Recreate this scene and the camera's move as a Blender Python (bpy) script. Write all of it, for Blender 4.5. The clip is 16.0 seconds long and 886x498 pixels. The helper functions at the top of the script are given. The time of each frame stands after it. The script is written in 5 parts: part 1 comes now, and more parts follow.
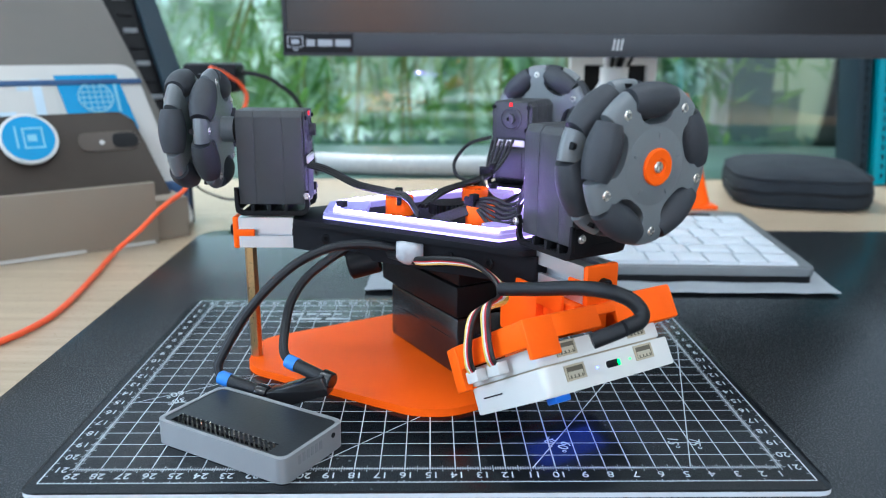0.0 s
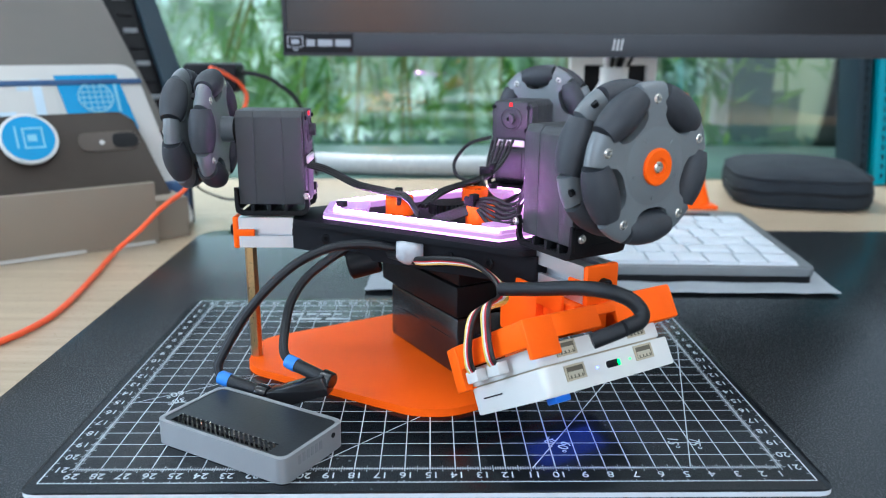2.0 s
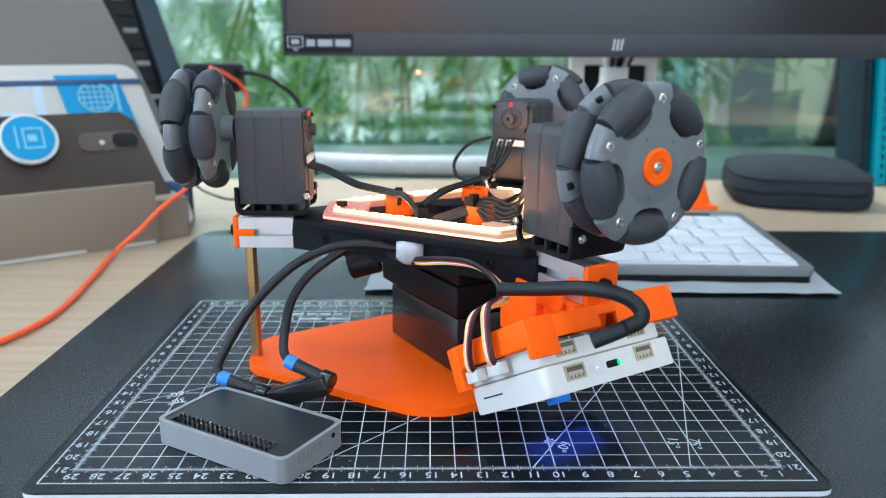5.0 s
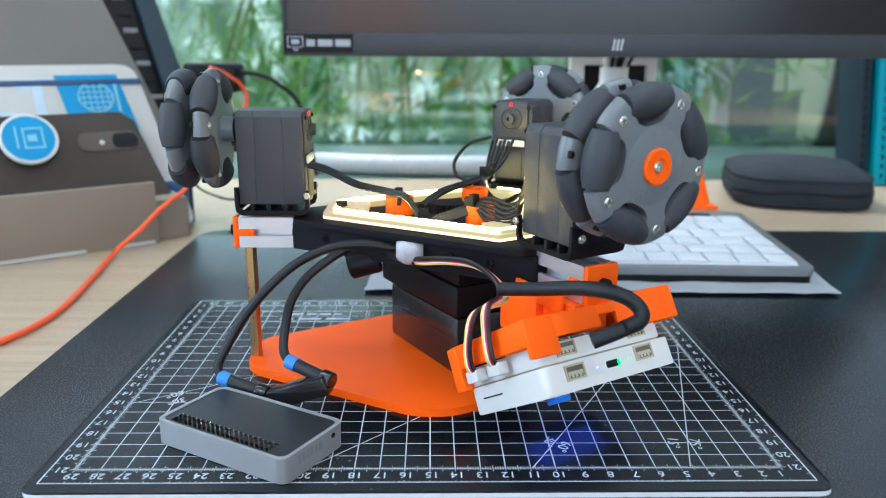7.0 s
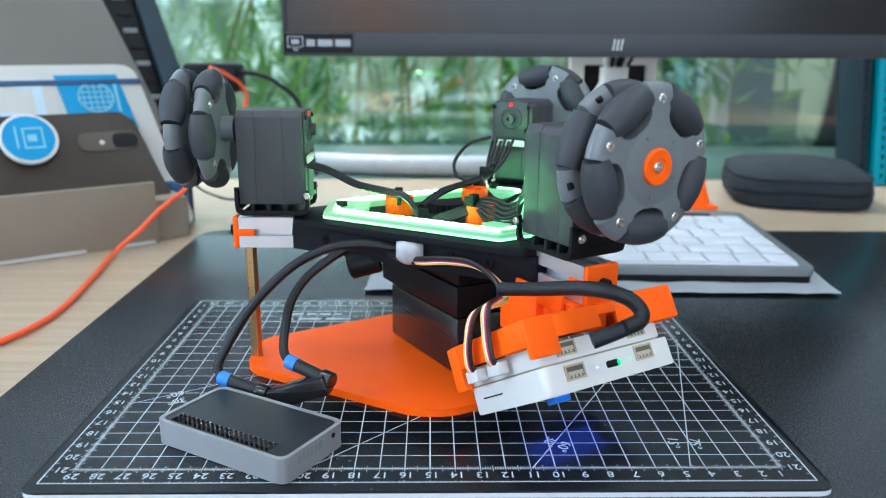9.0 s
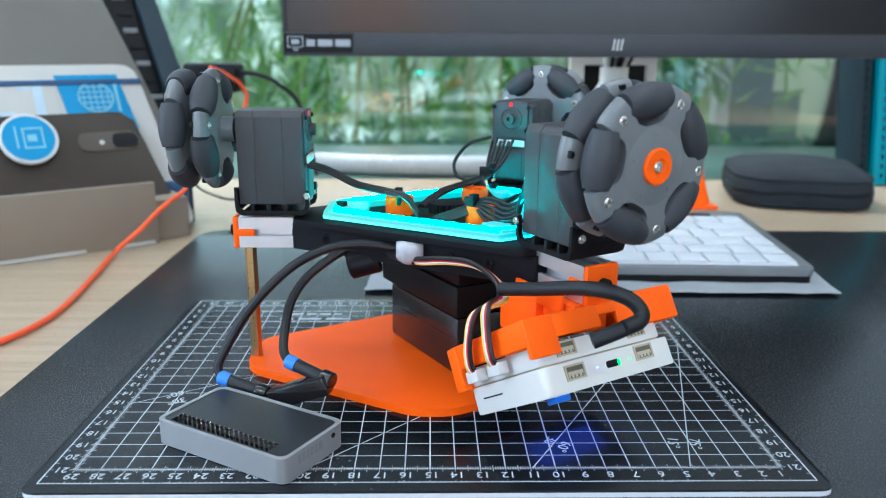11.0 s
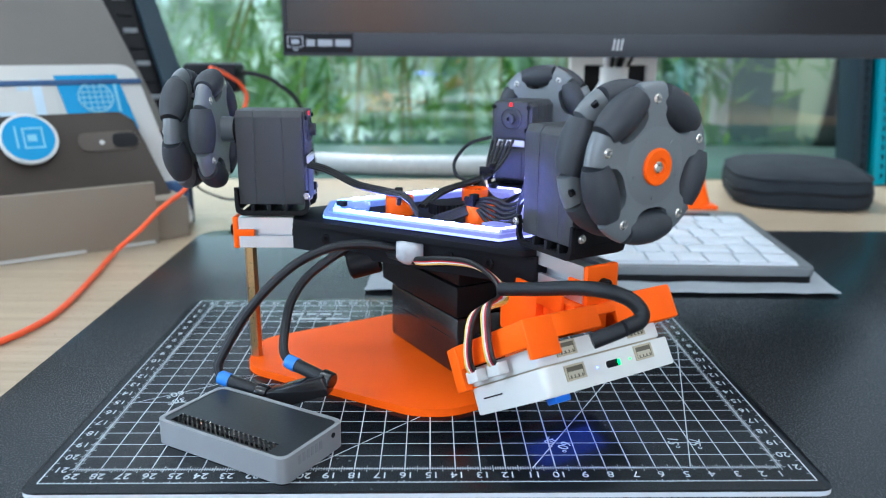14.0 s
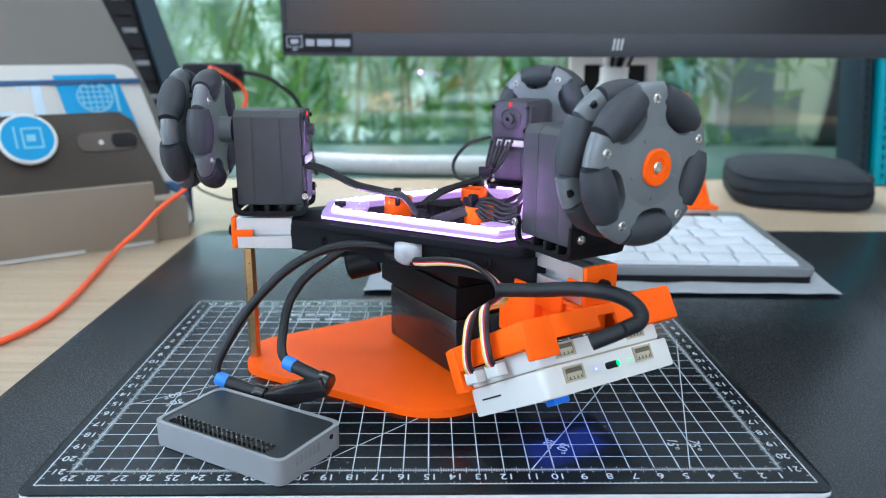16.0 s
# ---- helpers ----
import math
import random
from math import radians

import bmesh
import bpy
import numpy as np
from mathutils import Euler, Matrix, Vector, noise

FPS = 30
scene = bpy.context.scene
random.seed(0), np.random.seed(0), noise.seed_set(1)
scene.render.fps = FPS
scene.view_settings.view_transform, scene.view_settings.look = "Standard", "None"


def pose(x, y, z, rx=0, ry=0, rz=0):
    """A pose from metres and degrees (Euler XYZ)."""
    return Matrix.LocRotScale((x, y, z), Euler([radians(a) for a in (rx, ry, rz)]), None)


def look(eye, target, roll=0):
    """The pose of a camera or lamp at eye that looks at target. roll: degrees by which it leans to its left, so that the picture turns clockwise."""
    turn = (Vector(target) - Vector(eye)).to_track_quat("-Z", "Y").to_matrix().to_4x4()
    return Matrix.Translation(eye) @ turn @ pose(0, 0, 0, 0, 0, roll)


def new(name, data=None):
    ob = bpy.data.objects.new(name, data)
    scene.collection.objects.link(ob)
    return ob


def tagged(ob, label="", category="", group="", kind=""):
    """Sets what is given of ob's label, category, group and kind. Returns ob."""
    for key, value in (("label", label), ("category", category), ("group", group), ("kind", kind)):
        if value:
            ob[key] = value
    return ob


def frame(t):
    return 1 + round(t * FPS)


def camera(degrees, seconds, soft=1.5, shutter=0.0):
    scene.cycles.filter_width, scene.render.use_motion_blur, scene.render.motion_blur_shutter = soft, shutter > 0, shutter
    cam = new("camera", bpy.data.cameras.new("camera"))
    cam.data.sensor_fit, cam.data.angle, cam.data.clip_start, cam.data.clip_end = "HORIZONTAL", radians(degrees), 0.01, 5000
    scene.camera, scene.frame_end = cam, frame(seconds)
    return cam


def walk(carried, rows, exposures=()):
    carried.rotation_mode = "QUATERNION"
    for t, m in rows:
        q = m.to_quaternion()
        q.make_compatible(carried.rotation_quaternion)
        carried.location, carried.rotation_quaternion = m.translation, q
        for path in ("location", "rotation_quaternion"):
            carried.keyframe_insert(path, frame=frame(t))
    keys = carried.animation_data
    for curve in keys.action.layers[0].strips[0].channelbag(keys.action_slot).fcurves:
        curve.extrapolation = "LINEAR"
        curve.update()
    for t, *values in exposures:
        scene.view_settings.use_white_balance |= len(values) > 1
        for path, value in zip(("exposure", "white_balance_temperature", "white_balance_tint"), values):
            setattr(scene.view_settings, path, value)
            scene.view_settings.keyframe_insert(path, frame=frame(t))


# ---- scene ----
cam = camera(59.33, 16.0, soft=1.0)
EYE, AIM = Vector((0.1501, -0.2668, 0.1623)), Vector((0.1662, 0.7007, -0.0902))
REST = look(EYE, AIM, 0.27)
cam.data.dof.use_dof, cam.data.dof.focus_distance, cam.data.dof.aperture_fstop = True, 0.340, 11.0
walk(cam, [(0.0, REST), (15.7, REST), (16.0, look((0.1510, -0.2654, 0.1624), (0.1663, 0.7020, -0.0905), 0.26))],
     exposures=[(0.0, 0.15, 5400, 5), (16.0, 0.15, 5400, 5)])

# ---- light ----
world = bpy.data.worlds.new("sky")
scene.world = world
world.use_nodes = True
sky = world.node_tree.nodes.new("ShaderNodeTexSky")
sky.sky_type, sky.sun_disc, sky.sun_elevation, sky.sun_rotation = "NISHITA", False, radians(50), radians(-35)
world.node_tree.links.new(sky.outputs[0], world.node_tree.nodes["Background"].inputs[0])
world.node_tree.nodes["Background"].inputs[1].default_value = 0.15
sun = new("sun", bpy.data.lights.new("sun", "SUN"))
sun.data.energy, sun.data.angle, sun.data.color = 5.0, radians(12), (1.0, 0.96, 0.9)
sun.matrix_world = look((-1.2, 3.0, 4.0), (0.3, 1.6, 0.0))


def room_lamp(x, y, w, d, watts, colour=(1.0, 0.95, 0.88)):
    lamp = new("ceiling_lamp_light", bpy.data.lights.new("ceiling_lamp_light", "AREA"))
    lamp.data.shape, lamp.data.size, lamp.data.size_y, lamp.data.energy, lamp.data.color = "RECTANGLE", w, d, watts, colour
    lamp.matrix_world = pose(x, y, 1.925)


for lx, ly in ((-0.9, -1.1), (1.2, -1.1), (-0.9, 0.35), (1.2, 0.35)):
    room_lamp(lx, ly, 1.15, 0.28, 8)


def daylight(name, eye, target, w, h, watts, colour):
    lamp = new(name, bpy.data.lights.new(name, "AREA"))
    lamp.data.shape, lamp.data.size, lamp.data.size_y, lamp.data.energy, lamp.data.color = "RECTANGLE", w, h, watts, colour
    lamp.matrix_world = look(eye, target)


daylight("west_window_light", (-2.55, -0.9, 0.95), (0.0, -0.3, 0.1), 2.4, 1.5, 62, (0.84, 0.92, 1.0))
# unseen fill light, added to brighten the sides that face the camera
daylight("south_fill_light", (0.5, -2.95, 0.95), (0.2, 0.0, 0.1), 2.6, 1.5, 44, (0.95, 0.97, 1.0))
window_light = new("window_light", bpy.data.lights.new("window_light", "AREA"))
window_light.data.shape, window_light.data.size, window_light.data.size_y = "RECTANGLE", 3.2, 1.4
window_light.data.energy, window_light.data.color = 9, (0.82, 0.93, 1.0)
window_light.matrix_world = look((0.2, 1.0, 1.05), (0.2, 0.0, 1.05))


# ---- materials ----
def mat(name, colour, rough=0.5, metal=0.0, vary=0.12, scale=60.0, bump=0.15, grain=900.0, spec=0.35):
    m = bpy.data.materials.new(name)
    m.use_nodes = True
    nt = m.node_tree
    b = nt.nodes["Principled BSDF"]
    tc = nt.nodes.new("ShaderNodeTexCoord")
    n1, n2 = nt.nodes.new("ShaderNodeTexNoise"), nt.nodes.new("ShaderNodeTexNoise")
    n1.inputs["Scale"].default_value, n1.inputs["Detail"].default_value = scale, 5
    n2.inputs["Scale"].default_value, n2.inputs["Detail"].default_value = grain, 3
    for n in (n1, n2):
        nt.links.new(tc.outputs["Object"], n.inputs["Vector"])
    mix = nt.nodes.new("ShaderNodeMix")
    mix.data_type = "RGBA"
    mix.inputs["A"].default_value = (*[c * (1 - vary) for c in colour], 1)
    mix.inputs["B"].default_value = (*[min(1, c * (1 + vary)) for c in colour], 1)
    nt.links.new(n1.outputs["Fac"], mix.inputs["Factor"])
    nt.links.new(mix.outputs["Result"], b.inputs["Base Color"])
    ramp = nt.nodes.new("ShaderNodeMapRange")
    ramp.inputs["To Min"].default_value, ramp.inputs["To Max"].default_value = max(0.02, rough - 0.08), min(1, rough + 0.08)
    nt.links.new(n2.outputs["Fac"], ramp.inputs["Value"])
    nt.links.new(ramp.outputs["Result"], b.inputs["Roughness"])
    b.inputs["Metallic"].default_value, b.inputs["Specular IOR Level"].default_value = metal, spec
    if bump:
        bp = nt.nodes.new("ShaderNodeBump")
        bp.inputs["Strength"].default_value, bp.inputs["Distance"].default_value = bump, 0.0004
        nt.links.new(n2.outputs["Fac"], bp.inputs["Height"])
        nt.links.new(bp.outputs["Normal"], b.inputs["Normal"])
    return m


def glowing(name, colour, strength):
    m = bpy.data.materials.new(name)
    m.use_nodes = True
    b = m.node_tree.nodes["Principled BSDF"]
    b.inputs["Base Color"].default_value = (*colour, 1)
    b.inputs["Emission Color"].default_value, b.inputs["Emission Strength"].default_value = (*colour, 1), strength
    return m


def wood_material():
    m = mat("pale_wood", (0.62, 0.47, 0.33), 0.3, vary=0.1, scale=8, bump=0.05)
    nt = m.node_tree
    b = nt.nodes["Principled BSDF"]
    tc = nt.nodes.new("ShaderNodeTexCoord")
    mp = nt.nodes.new("ShaderNodeMapping")
    mp.inputs["Scale"].default_value = (1.5, 38, 1)
    n = nt.nodes.new("ShaderNodeTexNoise")
    n.inputs["Scale"].default_value, n.inputs["Detail"].default_value, n.inputs["Distortion"].default_value = 4, 7, 0.6
    r = nt.nodes.new("ShaderNodeValToRGB")
    r.color_ramp.elements[0].position, r.color_ramp.elements[0].color = 0.3, (0.36, 0.27, 0.175, 1)
    r.color_ramp.elements[1].position, r.color_ramp.elements[1].color = 0.7, (0.47, 0.38, 0.265, 1)
    nt.links.new(tc.outputs["Object"], mp.inputs["Vector"])
    nt.links.new(mp.outputs[0], n.inputs["Vector"])
    nt.links.new(n.outputs["Fac"], r.inputs["Fac"])
    nt.links.new(r.outputs["Color"], b.inputs["Base Color"])
    return m


def scuffed(name, colour, rough, mark, gloss, dust):
    """A dark, finely grained surface with dust specks and faint scuffs; dust: share of the surface that has them."""
    m = mat(name, colour, rough, vary=0.2, scale=25, bump=0.08, grain=1300, spec=gloss)
    nt = m.node_tree
    b = nt.nodes["Principled BSDF"]
    old = b.inputs["Base Color"].links[0].from_socket
    tc, vo, no, sc = (nt.nodes.new("ShaderNode" + k) for k in ("TexCoord", "TexVoronoi", "TexNoise", "TexNoise"))
    vo.inputs["Scale"].default_value, vo.inputs["Randomness"].default_value = 150, 1.0
    no.inputs["Scale"].default_value, no.inputs["Detail"].default_value = 14, 3
    sc.inputs["Scale"].default_value, sc.inputs["Detail"].default_value, sc.inputs["Roughness"].default_value = 34, 10, 0.8
    dot, some, scuff, both, top = (nt.nodes.new("ShaderNode" + k) for k in ("MapRange", "MapRange", "MapRange", "Math", "Math"))
    dot.inputs["From Min"].default_value, dot.inputs["From Max"].default_value = 0.125, 0.06
    some.inputs["From Min"].default_value, some.inputs["From Max"].default_value = 0.62 - dust, 0.66 - dust
    scuff.inputs["From Min"].default_value, scuff.inputs["From Max"].default_value, scuff.inputs["To Max"].default_value = 0.63, 0.76, 0.25
    both.operation, top.operation = "MULTIPLY", "MAXIMUM"
    for n in (vo, no, sc):
        nt.links.new(tc.outputs["Object"], n.inputs["Vector"])
    nt.links.new(vo.outputs["Distance"], dot.inputs["Value"])
    nt.links.new(no.outputs["Fac"], some.inputs["Value"])
    nt.links.new(sc.outputs["Fac"], scuff.inputs["Value"])
    nt.links.new(dot.outputs["Result"], both.inputs[0])
    nt.links.new(some.outputs["Result"], both.inputs[1])
    nt.links.new(both.outputs[0], top.inputs[0])
    nt.links.new(scuff.outputs["Result"], top.inputs[1])
    mix = nt.nodes.new("ShaderNodeMix")
    mix.data_type = "RGBA"
    mix.inputs["B"].default_value = (*mark, 1)
    nt.links.new(top.outputs[0], mix.inputs["Factor"])
    nt.links.new(old, mix.inputs["A"])
    nt.links.new(mix.outputs["Result"], b.inputs["Base Color"])
    return m


def glass_material(name, tint=(1, 1, 1)):
    m = bpy.data.materials.new(name)
    m.use_nodes = True
    nt = m.node_tree
    nt.nodes.remove(nt.nodes["Principled BSDF"])
    fr, tr, gl, mx = (nt.nodes.new("ShaderNode" + k) for k in ("Fresnel", "BsdfTransparent", "BsdfGlossy", "MixShader"))
    gl.inputs["Roughness"].default_value = 0.02
    tr.inputs["Color"].default_value = (*tint, 1)
    fr.inputs["IOR"].default_value = 2.2
    nt.links.new(fr.outputs[0], mx.inputs[0])
    nt.links.new(tr.outputs[0], mx.inputs[1])
    nt.links.new(gl.outputs[0], mx.inputs[2])
    nt.links.new(mx.outputs[0], nt.nodes["Material Output"].inputs["Surface"])
    return m


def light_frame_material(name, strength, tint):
    """Milky acrylic with a glow of its own in place of light from inside; its hue follows the frame's height, keyed
    only to cycle the colour (0.3 mm for a turn of the hue).
    """
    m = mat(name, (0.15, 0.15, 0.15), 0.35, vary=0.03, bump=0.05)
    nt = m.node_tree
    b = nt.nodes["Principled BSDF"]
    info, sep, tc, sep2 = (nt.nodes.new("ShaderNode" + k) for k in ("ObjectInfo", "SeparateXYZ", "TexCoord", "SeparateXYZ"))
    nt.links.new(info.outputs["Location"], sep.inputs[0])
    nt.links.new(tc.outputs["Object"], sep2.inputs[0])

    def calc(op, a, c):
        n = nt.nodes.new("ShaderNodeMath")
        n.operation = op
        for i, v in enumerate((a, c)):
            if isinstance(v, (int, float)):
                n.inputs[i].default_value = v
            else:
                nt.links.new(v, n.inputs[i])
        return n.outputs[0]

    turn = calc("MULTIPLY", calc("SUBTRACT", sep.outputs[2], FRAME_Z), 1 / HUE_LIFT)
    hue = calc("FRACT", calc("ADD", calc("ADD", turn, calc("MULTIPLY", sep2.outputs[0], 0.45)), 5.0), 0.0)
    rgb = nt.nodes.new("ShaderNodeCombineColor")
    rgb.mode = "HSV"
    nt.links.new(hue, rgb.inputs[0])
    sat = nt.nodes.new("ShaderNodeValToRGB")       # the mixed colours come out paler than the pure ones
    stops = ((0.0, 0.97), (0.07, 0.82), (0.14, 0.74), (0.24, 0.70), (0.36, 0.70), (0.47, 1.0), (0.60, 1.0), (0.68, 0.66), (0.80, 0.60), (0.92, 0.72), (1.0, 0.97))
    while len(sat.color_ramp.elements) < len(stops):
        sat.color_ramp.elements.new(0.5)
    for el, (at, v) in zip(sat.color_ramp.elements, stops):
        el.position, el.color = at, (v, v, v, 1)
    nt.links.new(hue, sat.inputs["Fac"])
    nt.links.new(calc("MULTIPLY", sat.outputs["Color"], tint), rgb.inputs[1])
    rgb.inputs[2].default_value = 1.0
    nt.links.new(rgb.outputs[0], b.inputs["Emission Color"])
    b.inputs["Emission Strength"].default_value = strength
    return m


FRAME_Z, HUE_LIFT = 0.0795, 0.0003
BLACK = mat("black_plastic", (0.006, 0.006, 0.007), 0.45, vary=0.25, bump=0.25, spec=0.16)
PRINT = mat("printed_black", (0.006, 0.006, 0.008), 0.6, vary=0.3, bump=0.5, grain=2500, spec=0.13)
SERVO = mat("servo_shell", (0.037, 0.038, 0.041), 0.5, vary=0.2, bump=0.5, grain=2600, spec=0.45)
RUBBER = mat("roller_rubber", (0.036, 0.039, 0.045), 0.55, vary=0.18, scale=120, bump=0.25)
GREY = mat("wheel_grey", (0.145, 0.158, 0.165), 0.3, vary=0.06, scale=40, bump=0.0, grain=6000, spec=0.5)
ORANGE = mat("orange_print", (1.0, 0.118, 0.0), 0.45, vary=0.05, scale=70, bump=0.3, grain=1500, spec=0.12)
STEEL = mat("steel", (0.62, 0.60, 0.55), 0.28, 1.0, bump=0.05)
ALU = mat("aluminium", (0.72, 0.73, 0.75), 0.38, 0.9, vary=0.05, bump=0.1)
BRASS = mat("brass", (0.62, 0.43, 0.2), 0.3, 1.0, bump=0.1)
WHITE = mat("white_plastic", (0.60, 0.595, 0.565), 0.42, vary=0.03, bump=0.1)
MILKY = mat("hot_glue", (0.40, 0.41, 0.43), 0.22, vary=0.2, scale=260, bump=1.0, grain=420)
BEIGE = mat("socket_beige", (0.40, 0.35, 0.25), 0.5)
PAD = scuffed("desk_pad_black", (0.006, 0.0075, 0.0088), 0.26, (0.16, 0.175, 0.18), 0.75, 0.05)
MATBLACK = scuffed("mat_black", (0.004, 0.0055, 0.0075), 0.22, (0.07, 0.075, 0.085), 0.42, 0.06)
INK = mat("mat_ink", (0.46, 0.50, 0.53), 0.5, vary=0.15, scale=300, bump=0.0)
SPACEGREY = mat("anodised_grey", (0.32, 0.325, 0.33), 0.45, 0.5, vary=0.08, bump=0.15)
GLOSSBLACK = mat("satin_black", (0.010, 0.010, 0.011), 0.2, vary=0.2, bump=0.0, spec=0.6)
BLUE = mat("blue_band", (0.05, 0.2, 0.62), 0.45)
SLEEVE = mat("black_sleeve", (0.010, 0.011, 0.013), 0.42, bump=0.4, grain=2500, spec=0.3)
TAUPE = mat("taupe_card", (0.225, 0.185, 0.138), 0.7, vary=0.06, scale=25, bump=0.2)
TAUPEDARK = mat("taupe_inner", (0.145, 0.134, 0.117), 0.65, vary=0.06, scale=25)
PHONE = mat("brown_phone", (0.040, 0.030, 0.022), 0.4, vary=0.15, spec=0.2)
PAPER = mat("white_paper", (0.49, 0.48, 0.445), 0.6, vary=0.03)
CARDBLUE = mat("card_blue", (0.012, 0.235, 0.47), 0.45)
PALEBLUE = mat("pale_blue", (0.22, 0.46, 0.56), 0.5)
FADED = mat("faded_print", (0.45, 0.55, 0.62), 0.6)
BAND = mat("navy_band", (0.03, 0.075, 0.17), 0.6)
CABLEORANGE = mat("orange_cable", (0.78, 0.10, 0.025), 0.45)
WOOD = wood_material()
MONITOR = mat("monitor_bezel", (0.035, 0.036, 0.04), 0.42, vary=0.08, bump=0.3, grain=3000)
SCREEN = mat("screen", (0.014, 0.012, 0.012), 0.22, vary=0.1, bump=0.0)
KEYWHITE = mat("key_white", (0.54, 0.57, 0.60), 0.45, vary=0.02)
KEYGREY = mat("keyboard_grey", (0.22, 0.23, 0.235), 0.35, 0.4)
PRINTGREY = mat("print_grey", (0.33, 0.34, 0.36), 0.5)
CLOTH = mat("grey_cloth", (0.30, 0.32, 0.34), 0.9, vary=0.12, bump=0.6, grain=1800)
CASE = mat("case_fabric", (0.016, 0.020, 0.025), 0.8, vary=0.25, bump=0.7, grain=1800, spec=0.25)
HOSE = mat("white_hose", (0.36, 0.375, 0.37), 0.4)
WALLPAINT = mat("wall_paint", (0.62, 0.62, 0.60), 0.8, vary=0.04, scale=4)
FLOORMAT = mat("carpet", (0.14, 0.14, 0.15), 0.9, vary=0.2, scale=20)
CEIL = mat("ceiling_white", (0.8, 0.8, 0.78), 0.85, vary=0.03, scale=5)
# the coarse green mottle paints in foliage mirrored by the frame
FRAMEGREY = mat("window_frame_grey", (0.05, 0.095, 0.075), 0.3, vary=0.45, scale=16)
DARKTEAL = mat("dark_teal", (0.045, 0.085, 0.092), 0.35, vary=0.4, scale=18)
TEAL = mat("teal_cover", (0.02, 0.33, 0.42), 0.5)
NAVY = mat("navy_cover", (0.012, 0.028, 0.040), 0.5)
GLASS = glass_material("window_glass", (0.93, 0.98, 0.95))
PANEL = glowing("lamp_panel", (1.0, 0.97, 0.92), 3.0)
LEDRED, LEDGREEN, LEDBLUE = (glowing(n, c, s) for n, c, s in (("led_red", (1, 0.0, 0.0), 1.1), ("led_green", (0.05, 1, 0.12), 2.5), ("led_blue", (0.12, 0.16, 1), 6)))
UNDERGLOW = glowing("under_glow", (0.10, 0.16, 1), 2.4)
TOPBLACK = mat("case_top", (0.012, 0.014, 0.016), 0.36, vary=0.15, bump=0.1, spec=0.5)
KNURL = mat("knurled_black", (0.010, 0.011, 0.013), 0.35, bump=1.0, grain=1400)
EMBOSS = mat("emboss_grey", (0.27, 0.28, 0.29), 0.5, 0.5)
# two beiges that paint the shade and the light inside a socket
SOCKETSHADE = mat("socket_shade", (0.11, 0.095, 0.065), 0.6)
SOCKETLIT = mat("socket_lit", (0.42, 0.38, 0.28), 0.5)
WIRE = {k: mat("wire_" + k, c, 0.4) for k, c in dict(black=(0.012, 0.012, 0.012), white=(0.7, 0.7, 0.7), red=(0.5, 0.02, 0.03), yellow=(0.7, 0.5, 0.1)).items()}
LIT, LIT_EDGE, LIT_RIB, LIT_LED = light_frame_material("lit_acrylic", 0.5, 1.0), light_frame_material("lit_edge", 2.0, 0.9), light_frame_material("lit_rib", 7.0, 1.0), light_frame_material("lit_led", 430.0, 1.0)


# ---- shaping ----
def part(name, bm, material, parent=None, label="", m=None, smooth=True):
    me = bpy.data.meshes.new(name)
    bmesh.ops.recalc_face_normals(bm, faces=bm.faces[:])
    bm.to_mesh(me)
    bm.free()
    me.materials.append(material)
    if smooth:
        me.polygons.foreach_set("use_smooth", [True] * len(me.polygons))
        me.set_sharp_from_angle(angle=radians(35))
    ob = new(name, me)
    if parent:
        ob.parent = parent
    if m is not None:
        ob.matrix_basis = m
    if label:
        ob["label"] = label
    return ob


def thing(name, label, category, m=None, group="", kind=""):
    ob = new(name)
    ob.empty_display_size = 0.01
    if m is not None:
        ob.matrix_basis = m
    return tagged(ob, label, category, group, kind)


def rbox(x0, x1, y0, y1, z0, z1, bevel=0.0005, seg=2, bm=None):
    made = bmesh.new()
    bmesh.ops.create_cube(made, size=1)
    for v in made.verts:
        v.co = Vector((x0 + (v.co.x + 0.5) * (x1 - x0), y0 + (v.co.y + 0.5) * (y1 - y0), z0 + (v.co.z + 0.5) * (z1 - z0)))
    if bevel:
        bmesh.ops.bevel(made, geom=made.edges[:], offset=min(bevel, 0.49 * min(abs(x1 - x0), abs(y1 - y0), abs(z1 - z0))), segments=seg, affect="EDGES", profile=0.5)
    return join(bm, made)


def join(bm, made, m=None):
    if m is not None:
        made.transform(m)
    if bm is None:
        return made
    me = bpy.data.meshes.new("join")
    made.to_mesh(me)
    made.free()
    bm.from_mesh(me)
    bpy.data.meshes.remove(me)
    return bm


def prism(points, z0, z1, bevel=0.0, seg=2, bm=None, m=None):
    made = bmesh.new()
    low = [made.verts.new((x, y, z0)) for x, y in points]
    top = [made.verts.new((x, y, z1)) for x, y in points]
    n = len(points)
    made.faces.new(low[::-1])
    made.faces.new(top)
    for i in range(n):
        made.faces.new((low[i], low[(i + 1) % n], top[(i + 1) % n], top[i]))
    if bevel:
        rim = [e for e in made.edges if len({round(v.co.z, 6) for v in e.verts}) == 1]
        bmesh.ops.bevel(made, geom=rim, offset=bevel, segments=seg, affect="EDGES", profile=0.5)
    return join(bm, made, m)


def ring_prism(outer, inner, z0, z1, bm=None):
    made = bmesh.new()
    n = len(outer)
    rows = [[made.verts.new((x, y, z)) for x, y in loop] for loop, z in ((outer, z0), (outer, z1), (inner, z1), (inner, z0))]
    for a, b in zip(rows, rows[1:] + rows[:1]):
        for i in range(n):
            made.faces.new((a[i], a[(i + 1) % n], b[(i + 1) % n], b[i]))
    return join(bm, made)


